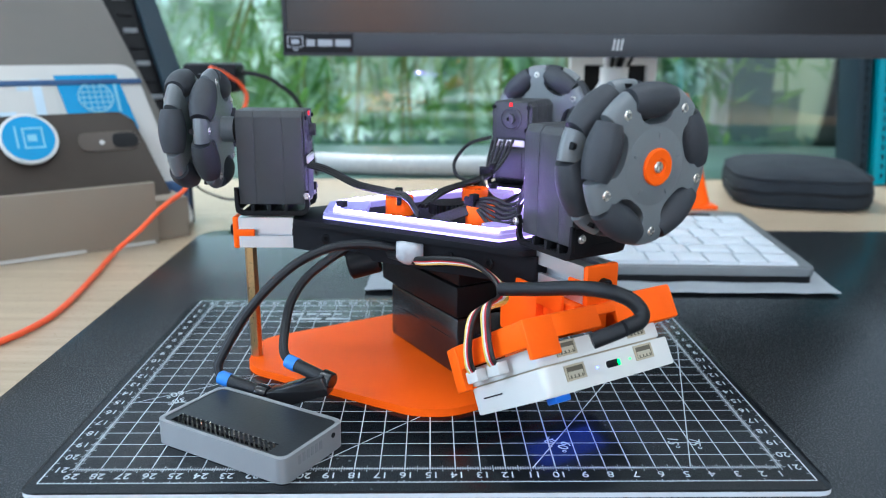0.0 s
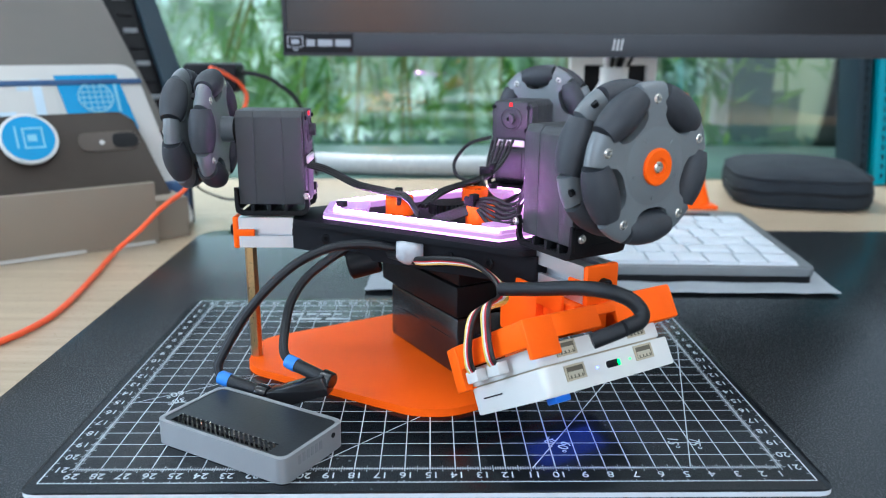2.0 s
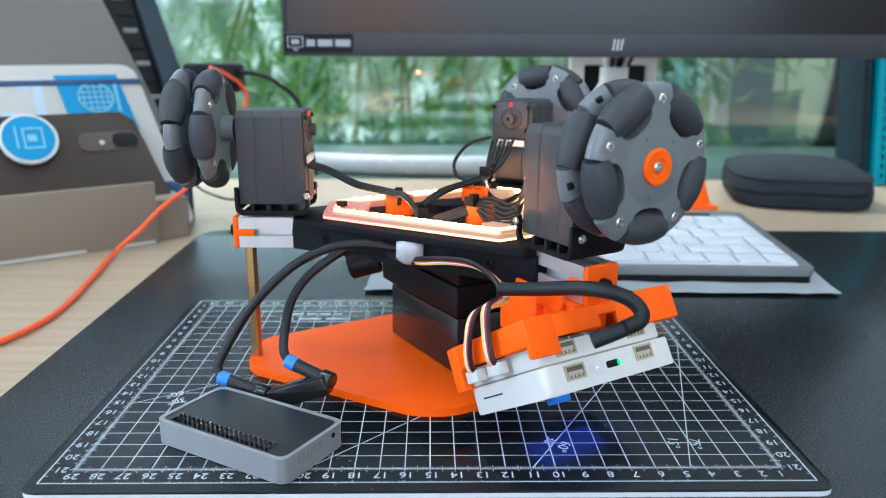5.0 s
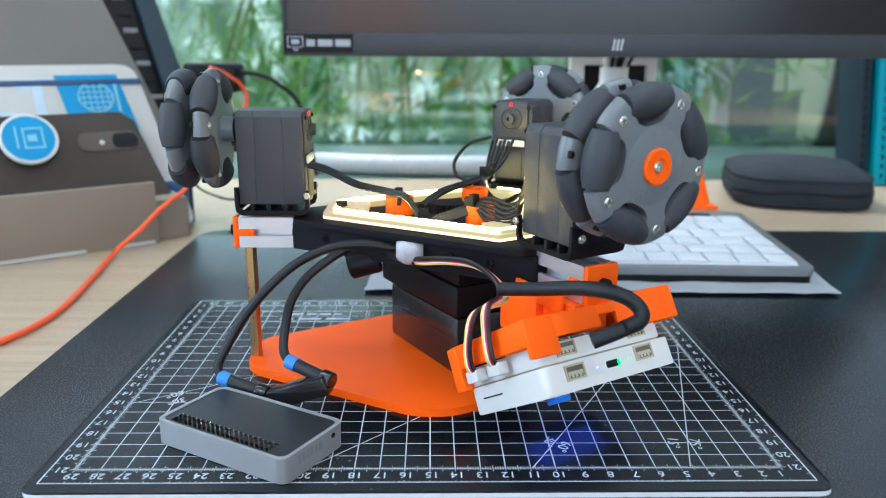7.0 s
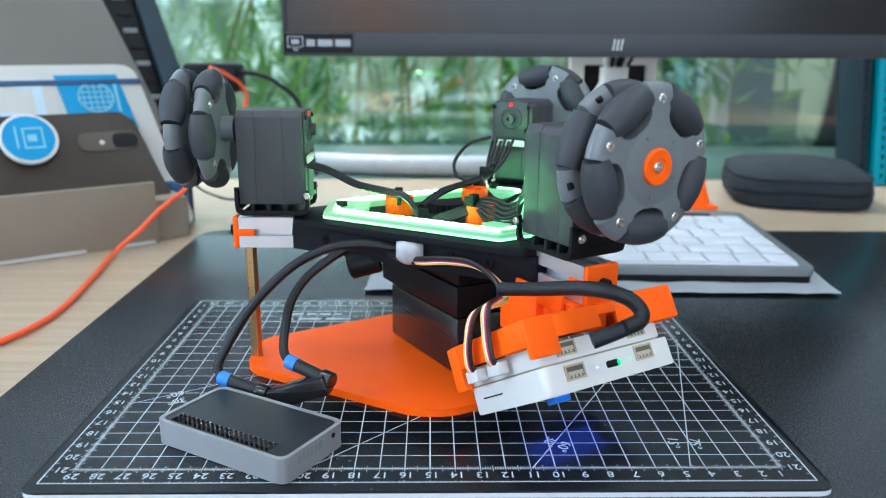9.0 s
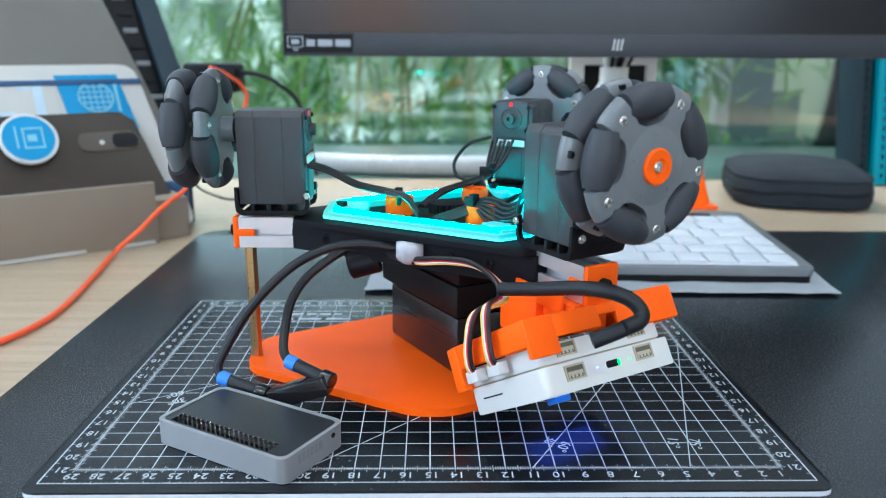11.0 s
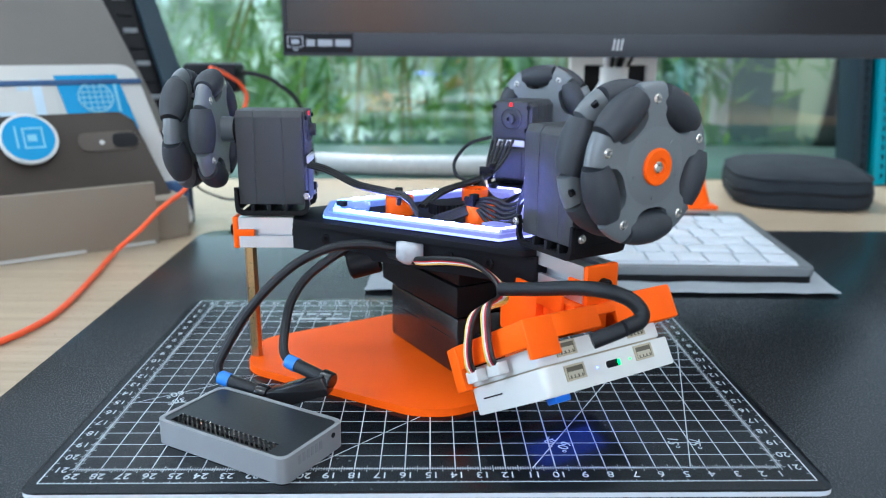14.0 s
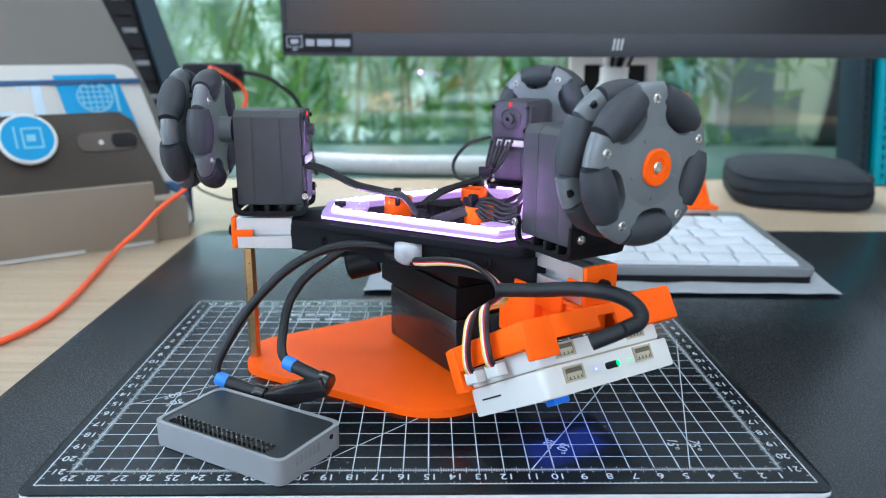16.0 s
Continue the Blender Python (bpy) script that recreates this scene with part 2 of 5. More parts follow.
def round_poly(corners, radius, seg=5):
    out, n = [], len(corners)
    for i in range(n):
        p, a, b = Vector(corners[i]), Vector(corners[i - 1]), Vector(corners[(i + 1) % n])
        u, v = (a - p), (b - p)
        r = min(radius, 0.45 * u.length, 0.45 * v.length)
        s, e = p + u.normalized() * r, p + v.normalized() * r
        for k in range(seg + 1):
            t = k / seg
            q = s * (1 - t) ** 2 + p * 2 * t * (1 - t) + e * t * t
            out.append((q.x, q.y))
    return out


def inset(corners, d):
    """Corners of a convex counter-clockwise polygon, moved inwards by d."""
    n, lines = len(corners), []
    for i in range(n):
        a, b = Vector(corners[i]), Vector(corners[(i + 1) % n])
        t = (b - a).normalized()
        lines.append((a + Vector((-t.y, t.x)) * d, t))
    out = []
    for i in range(n):
        (p, t), (q, u) = lines[i - 1], lines[i]
        w = q - p
        s = (w.x * u.y - w.y * u.x) / (t.x * u.y - t.y * u.x)
        out.append(tuple(p + t * s))
    return out


def lathe(profile, seg=32, bm=None, m=None, close=True):
    """Turns (radius, z) pairs about z."""
    made = bmesh.new()
    rings = []
    for r, z in profile:
        rings.append([made.verts.new((r * math.cos(2 * math.pi * k / seg), r * math.sin(2 * math.pi * k / seg), z)) for k in range(seg)] if r > 1e-7 else [made.verts.new((0, 0, z))])
    for a, b in zip(rings, rings[1:]):
        for k in range(seg):
            j = (k + 1) % seg
            if len(a) == 1 and len(b) > 1:
                made.faces.new((a[0], b[k], b[j]))
            elif len(b) == 1 and len(a) > 1:
                made.faces.new((a[k], a[j], b[0]))
            elif len(a) > 1:
                made.faces.new((a[k], a[j], b[j], b[k]))
    if close:
        for r in (rings[0], rings[-1]):
            if len(r) > 1:
                made.faces.new(r)
    return join(bm, made, m)


def spline(points, steps=8):
    pts = [Vector(p) for p in points]
    pts = [pts[0] * 2 - pts[1]] + pts + [pts[-1] * 2 - pts[-2]]
    out = []
    for i in range(1, len(pts) - 2):
        a, b, c, d = pts[i - 1:i + 3]
        for k in range(steps):
            t = k / steps
            out.append(0.5 * (2 * b + (c - a) * t + (2 * a - 5 * b + 4 * c - d) * t * t + (3 * b - a - 3 * c + d) * t ** 3))
    return out + [pts[-2]]


def sweep(points, radius, seg=10, steps=8, bm=None, flat=1.0, wave=None):
    """A round cable along a smooth line; wave(i) scales the radius of the i-th ring."""
    made = bmesh.new()
    line = spline(points, steps)
    side, rings = None, []
    for i, p in enumerate(line):
        t = (line[min(i + 1, len(line) - 1)] - line[max(i - 1, 0)]).normalized()
        if side is None:
            side = t.orthogonal().normalized()
        side = (side - t * side.dot(t)).normalized()
        up = t.cross(side)
        r = radius * (wave(i) if wave else 1)
        rings.append([made.verts.new(p + (side * math.cos(2 * math.pi * k / seg) + up * flat * math.sin(2 * math.pi * k / seg)) * r) for k in range(seg)])
    for a, b in zip(rings, rings[1:]):
        for k in range(seg):
            made.faces.new((a[k], a[(k + 1) % seg], b[(k + 1) % seg], b[k]))
    made.faces.new(rings[0][::-1])
    made.faces.new(rings[-1])
    return join(bm, made)


def along(a, b):
    """The pose at a whose z axis points to b."""
    a, b = Vector(a), Vector(b)
    return Matrix.Translation(a) @ (b - a).to_track_quat("Z", "Y").to_matrix().to_4x4()


def lettering(body, size, material, parent, m, name="number"):
    cu = bpy.data.curves.new("lettering", "FONT")
    cu.body, cu.size, cu.align_x, cu.align_y, cu.extrude = body, size, "CENTER", "CENTER", 0.00004
    tmp = bpy.data.objects.new("lettering", cu)
    me = bpy.data.meshes.new_from_object(tmp)
    bpy.data.objects.remove(tmp)
    bpy.data.curves.remove(cu)
    me.materials.append(material)
    ob = new(name, me)
    ob.parent, ob.matrix_basis = parent, m
    return ob


# ---- room ----
DESK = -0.005


def structure(name, bm, material, label, category="structure"):
    return tagged(part(name, bm, material), label, category, kind="structure")


def build_room():
    structure("floor", rbox(-2.6, 3.2, -3.0, 1.2, -0.80, -0.75, 0), FLOORMAT, "dark grey office carpet floor", "floor")
    structure("ceiling", rbox(-2.6, 3.2, -3.0, 1.2, 1.95, 2.0, 0), CEIL, "plain white office ceiling", "ceiling")
    # the opening is out of view, made for the added south light
    bm = rbox(-2.6, -0.9, -3.1, -3.0, -0.8, 2.0, 0)
    rbox(1.9, 3.2, -3.1, -3.0, -0.8, 2.0, 0, bm=bm)
    rbox(-0.9, 1.9, -3.1, -3.0, -0.8, 0.15, 0, bm=bm)
    rbox(-0.9, 1.9, -3.1, -3.0, 1.75, 2.0, 0, bm=bm)
    structure("wall_south", bm, WALLPAINT, "off-white painted wall with a window opening", "wall")
    bm = rbox(-2.7, -2.6, -3.1, -2.2, -0.8, 2.0, 0)
    rbox(-2.7, -2.6, 0.4, 1.2, -0.8, 2.0, 0, bm=bm)
    rbox(-2.7, -2.6, -2.2, 0.4, -0.8, 0.15, 0, bm=bm)
    rbox(-2.7, -2.6, -2.2, 0.4, 1.75, 2.0, 0, bm=bm)
    structure("wall_west", bm, WALLPAINT, "off-white painted wall with a window opening", "wall")
    structure("wall_east", rbox(3.2, 3.3, -3.1, 1.2, -0.8, 2.0, 0), WALLPAINT, "plain off-white painted wall", "wall")
    bm = rbox(-2.6, -1.6, 1.1, 1.2, -0.8, 2.0, 0)
    rbox(2.4, 3.2, 1.1, 1.2, -0.8, 2.0, 0, bm=bm)
    rbox(-1.6, 2.4, 1.1, 1.2, -0.8, -0.04, 0, bm=bm)
    rbox(-1.6, 2.4, 1.1, 1.2, 1.85, 2.0, 0, bm=bm)
    structure("wall_north", bm, WALLPAINT, "off-white wall with one wide window opening", "wall")
    win = thing("window_1", "wide window with grey frame looking out on bamboo", "window", kind="structure")
    part("window_frame", rbox(-1.6, 2.4, 1.08, 1.16, -0.04, -0.012, 0.003), FRAMEGREY, win)
    part("window_frame", rbox(-1.6, 2.4, 1.08, 1.16, 1.79, 1.85, 0.003), FRAMEGREY, win)
    for x in (-1.6, 2.34):
        part("window_frame", rbox(x, x + 0.06, 1.08, 1.16, -0.012, 1.79, 0.003), FRAMEGREY, win)
    pane = part("pane", rbox(-1.54, 2.34, 1.115, 1.121, -0.012, 1.79, 0), GLASS, win, "clear slightly green pane")
    pane.visible_shadow = False
    part("window_sill", rbox(-1.6, 2.4, 0.745, 1.08, -0.045, -0.005, 0.003), FRAMEGREY, win, "dark grey-green sill")
    for lx, ly in ((-0.9, -1.1), (1.2, -1.1), (-0.9, 0.35), (1.2, 0.35)):
        lamp = thing("ceiling_lamp", "flat rectangular white ceiling lamp, switched on", "ceiling lamp", pose(lx, ly, 1.95), "ceiling lamps")
        part("frame", ring_prism([(-0.6, -0.16), (0.6, -0.16), (0.6, 0.16), (-0.6, 0.16)], [(-0.58, -0.145), (0.58, -0.145), (0.58, 0.145), (-0.58, 0.145)], -0.02, 0), WHITE, lamp)
        part("diffuser", rbox(-0.58, 0.58, -0.145, 0.145, -0.012, -0.004, 0), PANEL, lamp)


def build_floor_lamp():
    # out of view; added and placed so the screen mirrors a warm glow
    lamp = thing("floor_lamp", "unseen floor lamp with a lit orange shade, added for the screen's reflection", "floor lamp", pose(-0.06, -2.0, -0.75))
    part("foot", lathe([(0, 0), (0.14, 0), (0.14, 0.015), (0.02, 0.025), (0, 0.025)], 32), BLACK, lamp)
    part("pole", lathe([(0, 0.02), (0.011, 0.02), (0.011, 1.0), (0, 1.0)], 16), STEEL, lamp)
    part("shade", lathe([(0.17, 0.95), (0.15, 1.22), (0.147, 1.22), (0.167, 0.95)], 40, close=False), glowing("warm_shade", (1.0, 0.42, 0.16), 6.0), lamp, "glowing orange shade")


def build_outside():
    structure("ground", rbox(-300, 300, 1.25, 400, -0.9, -0.8, 0), mat("soil", (0.10, 0.10, 0.06), 0.9, scale=3), "dark soil and grass outside the window", "ground")
    rng = random.Random(4)
    leaf_mats = [leaf_material("bamboo_leaf", c) for c in ((0.085, 0.20, 0.05), (0.15, 0.27, 0.07), (0.06, 0.15, 0.05))]
    stem = mat("bamboo_stem", (0.20, 0.24, 0.06), 0.5, scale=8)

    def leaves(parent, n, material, spot, ln0, ln1, w0, w1):
        """Pointed, folded leaves; spot() gives where one grows."""
        verts, faces = [], []
        for i in range(n):
            base = spot()
            a, droop, ln, w = rng.uniform(0, 6.28), rng.uniform(-1.1, 0.35), rng.uniform(ln0, ln1), rng.uniform(w0, w1)
            d = Vector((math.cos(a) * math.cos(droop), math.sin(a) * math.cos(droop), math.sin(droop)))
            sd = d.cross(Vector((rng.uniform(-0.5, 0.5), rng.uniform(-0.5, 0.5), 1))).normalized()
            k = len(verts)
            mid = base + d * ln * 0.4 - Vector((0, 0, 0.004))
            tip = base + d * ln - Vector((0, 0, 0.02))
            verts += [tuple(base), tuple(mid + sd * w), tuple(tip), tuple(mid - sd * w), tuple(mid + Vector((0, 0, -0.004)))]
            faces += [(k, k + 1, k + 4), (k + 1, k + 2, k + 4), (k + 2, k + 3, k + 4), (k + 3, k, k + 4)]
        me = bpy.data.meshes.new("leaves")
        me.from_pydata(verts, [], faces)
        me.materials.append(material)
        ob = new("leaves", me)
        ob.parent = parent
        ob["kind"] = "stuff"

    for k in range(60):
        x, y = -1.5 + 3.8 * ((k * 0.618) % 1) + rng.uniform(-0.06, 0.06), rng.uniform(1.45, 2.7)
        side = (x - 0.15) / (y + 0.27)
        if side > 0.27 or (side < -0.17 and k % 3):        # thinned by camera sight line, to bare the right side and glowing backdrop
            continue
        plant = thing("bamboo", "leafy green bamboo growing outside the window", "bamboo", pose(x, y, -0.8), "bamboo outside")
        lean = (rng.uniform(-0.3, 0.3), rng.uniform(-0.2, 0.1))
        # lower on the camera's left, so the glowing backdrop stays open there
        h = rng.uniform(1.9, 2.8) if side > -0.17 else rng.uniform(1.0, 1.3)
        line = [(lean[0] * (i / 4) ** 2, lean[1] * (i / 4) ** 2, h * i / 4) for i in range(5)]
        part("stem", sweep(line, 0.006, 6, 4), stem, plant)

        def spot():
            s = rng.uniform(0.22, 1.0)
            return Vector((lean[0] * s * s, lean[1] * s * s, h * s)) + Vector((rng.gauss(0, 0.16), rng.gauss(0, 0.14), rng.uniform(-0.08, 0.05)))

        leaves(plant, 260, leaf_mats[k % 3], spot, 0.07, 0.15, 0.006, 0.011)
    # a bough that hangs in front of the olive slab
    bough = thing("bamboo", "bamboo with one bough hanging before the olive slab", "bamboo", pose(0.80, 1.62, -0.8), "bamboo outside")
    part("stem", sweep([(0, 0, 0), (0.0, 0, 0.6), (0.03, 0, 1.05), (0.12, -0.02, 1.16), (0.30, -0.03, 1.05)], 0.005, 6, 5), stem, bough)
    leaves(bough, 110, leaf_mats[1], lambda: Vector((rng.uniform(-0.1, 0.26), rng.uniform(-0.05, 0.05), 1.02 + rng.gauss(0, 0.06))), 0.08, 0.16, 0.005, 0.009)
    # pale clump added in place of a bright bluish blur, to fit the camera's view
    leaves(bough, 46, leaf_material("pale_leaf", (0.42, 0.55, 0.58)), lambda: Vector((rng.gauss(-0.055, 0.022), -0.05, rng.gauss(0.905, 0.016))), 0.03, 0.06, 0.008, 0.013)
    leaves(bough, 130, leaf_mats[2], lambda: Vector((rng.uniform(-0.15, 0.03), rng.uniform(-0.05, 0.05), rng.uniform(0.6, 1.0))), 0.06, 0.12, 0.008, 0.014)
    # blue-green ground cover below the bamboo
    low = thing("low_hedge", "low blue-green shrubs along the window", "hedge", pose(0.35, 1.9, -0.8))
    for j in range(7):
        cx = -1.5 + 0.5 * j
        part("branch", sweep([(cx, 0, 0), (cx + 0.05, 0.02, 0.35), (cx + 0.1, 0, 0.62)], 0.01, 6, 3), stem, low)
    leaves(low, 5200, leaf_material("shrub_leaf", (0.11, 0.20, 0.18)), lambda: Vector((rng.uniform(-1.9, 1.9), rng.uniform(-0.15, 0.15), 0.70 - 0.25 * rng.random() ** 2 + 0.02 * math.sin(9 * rng.random()))), 0.03, 0.06, 0.010, 0.018)
    # slabs beyond the bamboo, added for blurred olive and dark patches, fitted to the camera's view
    wall = mat("olive_slab_paint", (0.58, 0.62, 0.40), 0.5, vary=0.35, scale=3)
    structure("olive_slab", rbox(1.14, 3.2, 2.05, 2.2, -0.8, 2.2, 0.004), wall, "olive-green slab outside the window, standing in for a blurred patch", "wall")
    door = thing("dark_slab", "dark blue-grey slab outside the window, standing in for a dark blur", "door", pose(1.02, 2.0, -0.8))
    part("leaf", rbox(0.0, 0.118, 0, 0.05, 0.0, 1.75, 0.006), DARKTEAL, door)
    part("lower_panel", rbox(0.118, 0.20, 0.0, 0.04, 0.0, 0.84, 0.006), mat("moss_panel", (0.10, 0.14, 0.10), 0.4, vary=0.4, scale=9), door, "moss-green lower panel")
    part("post", rbox(-0.045, -0.004, 0.0, 0.05, 0.0, 1.75, 0.004), PRINTGREY, door, "grey post")
    structure("backdrop", rbox(-6, 7, 4.0, 4.02, -0.8, 1.5, 0), backdrop_material(), "glowing painted backdrop of soft green foliage and bright hazy sky", "backdrop")


def leaf_material(name, colour):
    m = mat(name, colour, 0.45, vary=0.3, scale=6, bump=0)
    b = m.node_tree.nodes["Principled BSDF"]
    tr, ad = m.node_tree.nodes.new("ShaderNodeBsdfTranslucent"), m.node_tree.nodes.new("ShaderNodeMixShader")
    tr.inputs["Color"].default_value = (colour[0] * 2.2, colour[1] * 2.0, colour[2] * 1.4, 1)
    ad.inputs[0].default_value = 0.4
    m.node_tree.links.new(b.outputs[0], ad.inputs[1])
    m.node_tree.links.new(tr.outputs[0], ad.inputs[2])
    m.node_tree.links.new(ad.outputs[0], m.node_tree.nodes["Material Output"].inputs["Surface"])
    return m


def backdrop_material():
    m = bpy.data.materials.new("far_glow")
    m.use_nodes = True
    nt = m.node_tree
    b = nt.nodes["Principled BSDF"]
    tc, n, r = nt.nodes.new("ShaderNodeTexCoord"), nt.nodes.new("ShaderNodeTexNoise"), nt.nodes.new("ShaderNodeValToRGB")
    n.inputs["Scale"].default_value, n.inputs["Detail"].default_value = 5, 6
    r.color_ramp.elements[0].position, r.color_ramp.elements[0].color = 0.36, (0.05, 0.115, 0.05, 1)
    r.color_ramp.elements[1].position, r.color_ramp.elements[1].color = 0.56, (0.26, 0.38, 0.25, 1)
    # near-white spots painted in for sky glinting between the leaves
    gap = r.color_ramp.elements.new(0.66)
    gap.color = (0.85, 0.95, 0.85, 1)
    nt.links.new(tc.outputs["Object"], n.inputs["Vector"])
    nt.links.new(n.outputs["Fac"], r.inputs["Fac"])
    # above an uneven tree line, glowing hazy sky is painted in for the pad's glare
    sep, lift, edge, mix = (nt.nodes.new("ShaderNode" + k) for k in ("SeparateXYZ", "Math", "MapRange", "Mix"))
    mix.data_type, lift.operation = "RGBA", "MULTIPLY_ADD"
    lift.inputs[1].default_value = 0.5
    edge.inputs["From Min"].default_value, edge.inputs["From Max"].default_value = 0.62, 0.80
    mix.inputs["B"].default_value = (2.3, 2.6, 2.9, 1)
    nt.links.new(tc.outputs["Object"], sep.inputs[0])
    nt.links.new(n.outputs["Fac"], lift.inputs[0])
    nt.links.new(sep.outputs[2], lift.inputs[2])
    nt.links.new(lift.outputs[0], edge.inputs["Value"])
    nt.links.new(edge.outputs["Result"], mix.inputs["Factor"])
    nt.links.new(r.outputs["Color"], mix.inputs["A"])
    nt.links.new(r.outputs["Color"], b.inputs["Base Color"])
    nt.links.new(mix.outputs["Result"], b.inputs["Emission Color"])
    # the whole backdrop gives off light of its own
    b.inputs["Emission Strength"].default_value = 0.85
    return m


def build_desk():
    desk = thing("desk", "pale wood desk by the window", "desk", pose(0, 0, 0))
    part("desktop", rbox(-0.75, 1.15, -0.42, 0.735, DESK - 0.025, DESK, 0.002), WOOD, desk)
    for x in (-0.7, 1.06):
        for y in (-0.38, 0.66):
            part("leg", rbox(x, x + 0.05, y, y + 0.05, -0.75, DESK - 0.025, 0.002), FRAMEGREY, desk)
    pad = part("desk_pad", prism(round_poly([(-0.058, -0.20), (0.80, -0.20), (0.80, 0.432), (-0.058, 0.436)], 0.026), DESK, -0.003, 0.0005), PAD)
    tagged(pad, "black leather-look desk pad with scuffs and specks", "desk pad")


# ---- cutting mat ----
def build_mat():
    m = thing("cutting_mat", "black cutting mat with white centimetre grid", "cutting mat", pose(0, 0, 0))
    sheet = round_poly([(-0.0045, -0.0065), (0.3045, -0.0065), (0.3045, 0.2255), (-0.0045, 0.2255)], 0.006)
    part("core", prism(sheet, -0.0029, -0.0008, 0.0003), mat("mat_core", (0.62, 0.64, 0.66), 0.5), m, "pale core layer at the edge")
    top = prism(sheet, -0.0008, 0.0, 0.0002)
    part("surface", top, MATBLACK, m)
    verts, faces = [], []

    def stroke(x0, y0, x1, y1, w):
        a, b = Vector((x0, y0)), Vector((x1, y1))
        s = Vector((-(b - a).y, (b - a).x)).normalized() * w / 2
        n = len(verts)
        verts.extend([(*(a - s), 0.00006), (*(b - s), 0.00006), (*(b + s), 0.00006), (*(a + s), 0.00006)])
        faces.append((n, n + 1, n + 2, n + 3))

    for i in range(1, 30):
        x = 0.3 - i / 100
        w = 0.0005 if i % 5 else 0.0006
        stroke(x, 0.01, x, 0.21, w)
    for i in range(1, 22):
        stroke(0.01, 0.22 - i / 100, 0.29, 0.22 - i / 100, 0.0005)
    for a, b in (((0, 0), (0.3, 0)), ((0.3, 0), (0.3, 0.22)), ((0.3, 0.22), (0, 0.22)), ((0, 0.22), (0, 0))):
        stroke(*a, *b, 0.0006)
    for i in range(10, 291):
        ln = 0.0022 if i % 5 == 0 else 0.0012
        for y in (0.01, 0.21):
            stroke(0.3 - i / 1000, y - ln, 0.3 - i / 1000, y + ln, 0.0003)
    for i in range(10, 211):
        ln = 0.0022 if i % 5 == 0 else 0.0012
        for x in (0.01, 0.29):
            stroke(x - ln, 0.22 - i / 1000, x + ln, 0.22 - i / 1000, 0.0003)
    for i in range(1, 150):
        ln = 0.0014 if i % 5 == 0 else 0.0008
        for y, s in ((0, 1), (0.22, -1)):
            stroke(0.3 - i / 500, y, 0.3 - i / 500, y + s * ln, 0.0003)
    for i in range(1, 44):
        for x, s in ((0, 1), (0.3, -1)):
            stroke(x, i / 200, x + s * 0.0018, i / 200, 0.0003)
    # slanted guide lines from the near ruler
    for x, y, a, ln in ((0.1908, 0.01, 60, 0.195), (0.2539, 0.01, 75, 0.145), (0.1008, 0.01, 45, 0.14), (0.010, 0.0685, 31, 0.06)):
        stroke(x, y, x + ln * math.cos(radians(a)), y + ln * math.sin(radians(a)), 0.0005)
    me = bpy.data.meshes.new("printed_grid")
    me.from_pydata(verts, [], faces)
    me.materials.append(INK)
    grid = new("printed_grid", me)
    grid.parent = m
    grid["kind"] = "stuff"
    for i in range(1, 30):
        lettering(str(i), 0.0058, INK, m, pose(0.3 - i / 100 + (0.0008 if i > 1 else -0.002), 0.0052, 0.0001, 0, 0, 180))
        lettering(str(i), 0.0058, INK, m, pose(0.3 - i / 100, 0.2152, 0.0001, 0, 0, 180))
    for i in range(1, 22):
        lettering(str(i), 0.0055, INK, m, pose(0.2952, 0.22 - i / 100, 0.0001, 0, 0, 180))
        lettering(str(i), 0.0055, INK, m, pose(0.0048, 0.22 - i / 100, 0.0001, 0, 0, 180))
    for s, x, y, a in (("30\u00b0", 0.2004, 0.0310, 240), ("60\u00b0", 0.2056, 0.0268, 240), ("15\u00b0", 0.2528, 0.0300, 258), ("75\u00b0", 0.2618, 0.0290, 258), ("60\u00b0", 0.0275, 0.0785, 211), ("30\u00b0", 0.0305, 0.0712, 211)):
        lettering(s, 0.0065, INK, m, pose(x, y, 0.0001, 0, 0, a), "angle_mark")
    # maker's block, as plain bars
    for x0, x1, y in ((0.064, 0.071, 0.1925), (0.073, 0.079, 0.1925), (0.081, 0.088, 0.1925), (0.090, 0.095, 0.1925), (0.058, 0.066, 0.184), (0.069, 0.083, 0.184), (0.086, 0.101, 0.184)):
        part("printed_bar", rbox(x0, x1, y, y + 0.0028, 0.0, 0.00012, 0), INK, m)
    for x0, x1, y0, y1 in ((0.045, 0.112, 0.1805, 0.1810), (0.045, 0.112, 0.1985, 0.1990), (0.045, 0.0455, 0.181, 0.1985), (0.1115, 0.112, 0.181, 0.1985)):
        part("printed_bar", rbox(x0, x1, y0, y1, 0.0, 0.00012, 0), INK, m)


# ---- robot ----
CX, CY = 0.1608, 0.123
AXLE, TIP = 0.122, 0.1385
ARMS = (180, 300, 60)


def arm(a):
    return pose(0, 0, 0, 0, 0, a)


def seat(a):
    """Where the servo and its cradle sit on an arm; the near one is shifted to fit the camera's view."""
    return arm(a) @ Matrix.Translation((0.0022, 0.0018, 0)) if a == 300 else arm(a)


def tri(r, half):
    """Truncated triangle, counter-clockwise: tips at the three arms, at distance r, each 2 * half wide."""
    out = []
    for a in (60, 180, 300):
        c, s = math.cos(radians(a)), math.sin(radians(a))
        out += [(r * c + half * s, r * s - half * c), (r * c - half * s, r * s + half * c)]
    return out


def hexagon(r, z0, z1, m=None, bm=None):
    return prism([(r * math.cos(k * math.pi / 3), r * math.sin(k * math.pi / 3)) for k in range(6)], z0, z1, bm=bm, m=m)


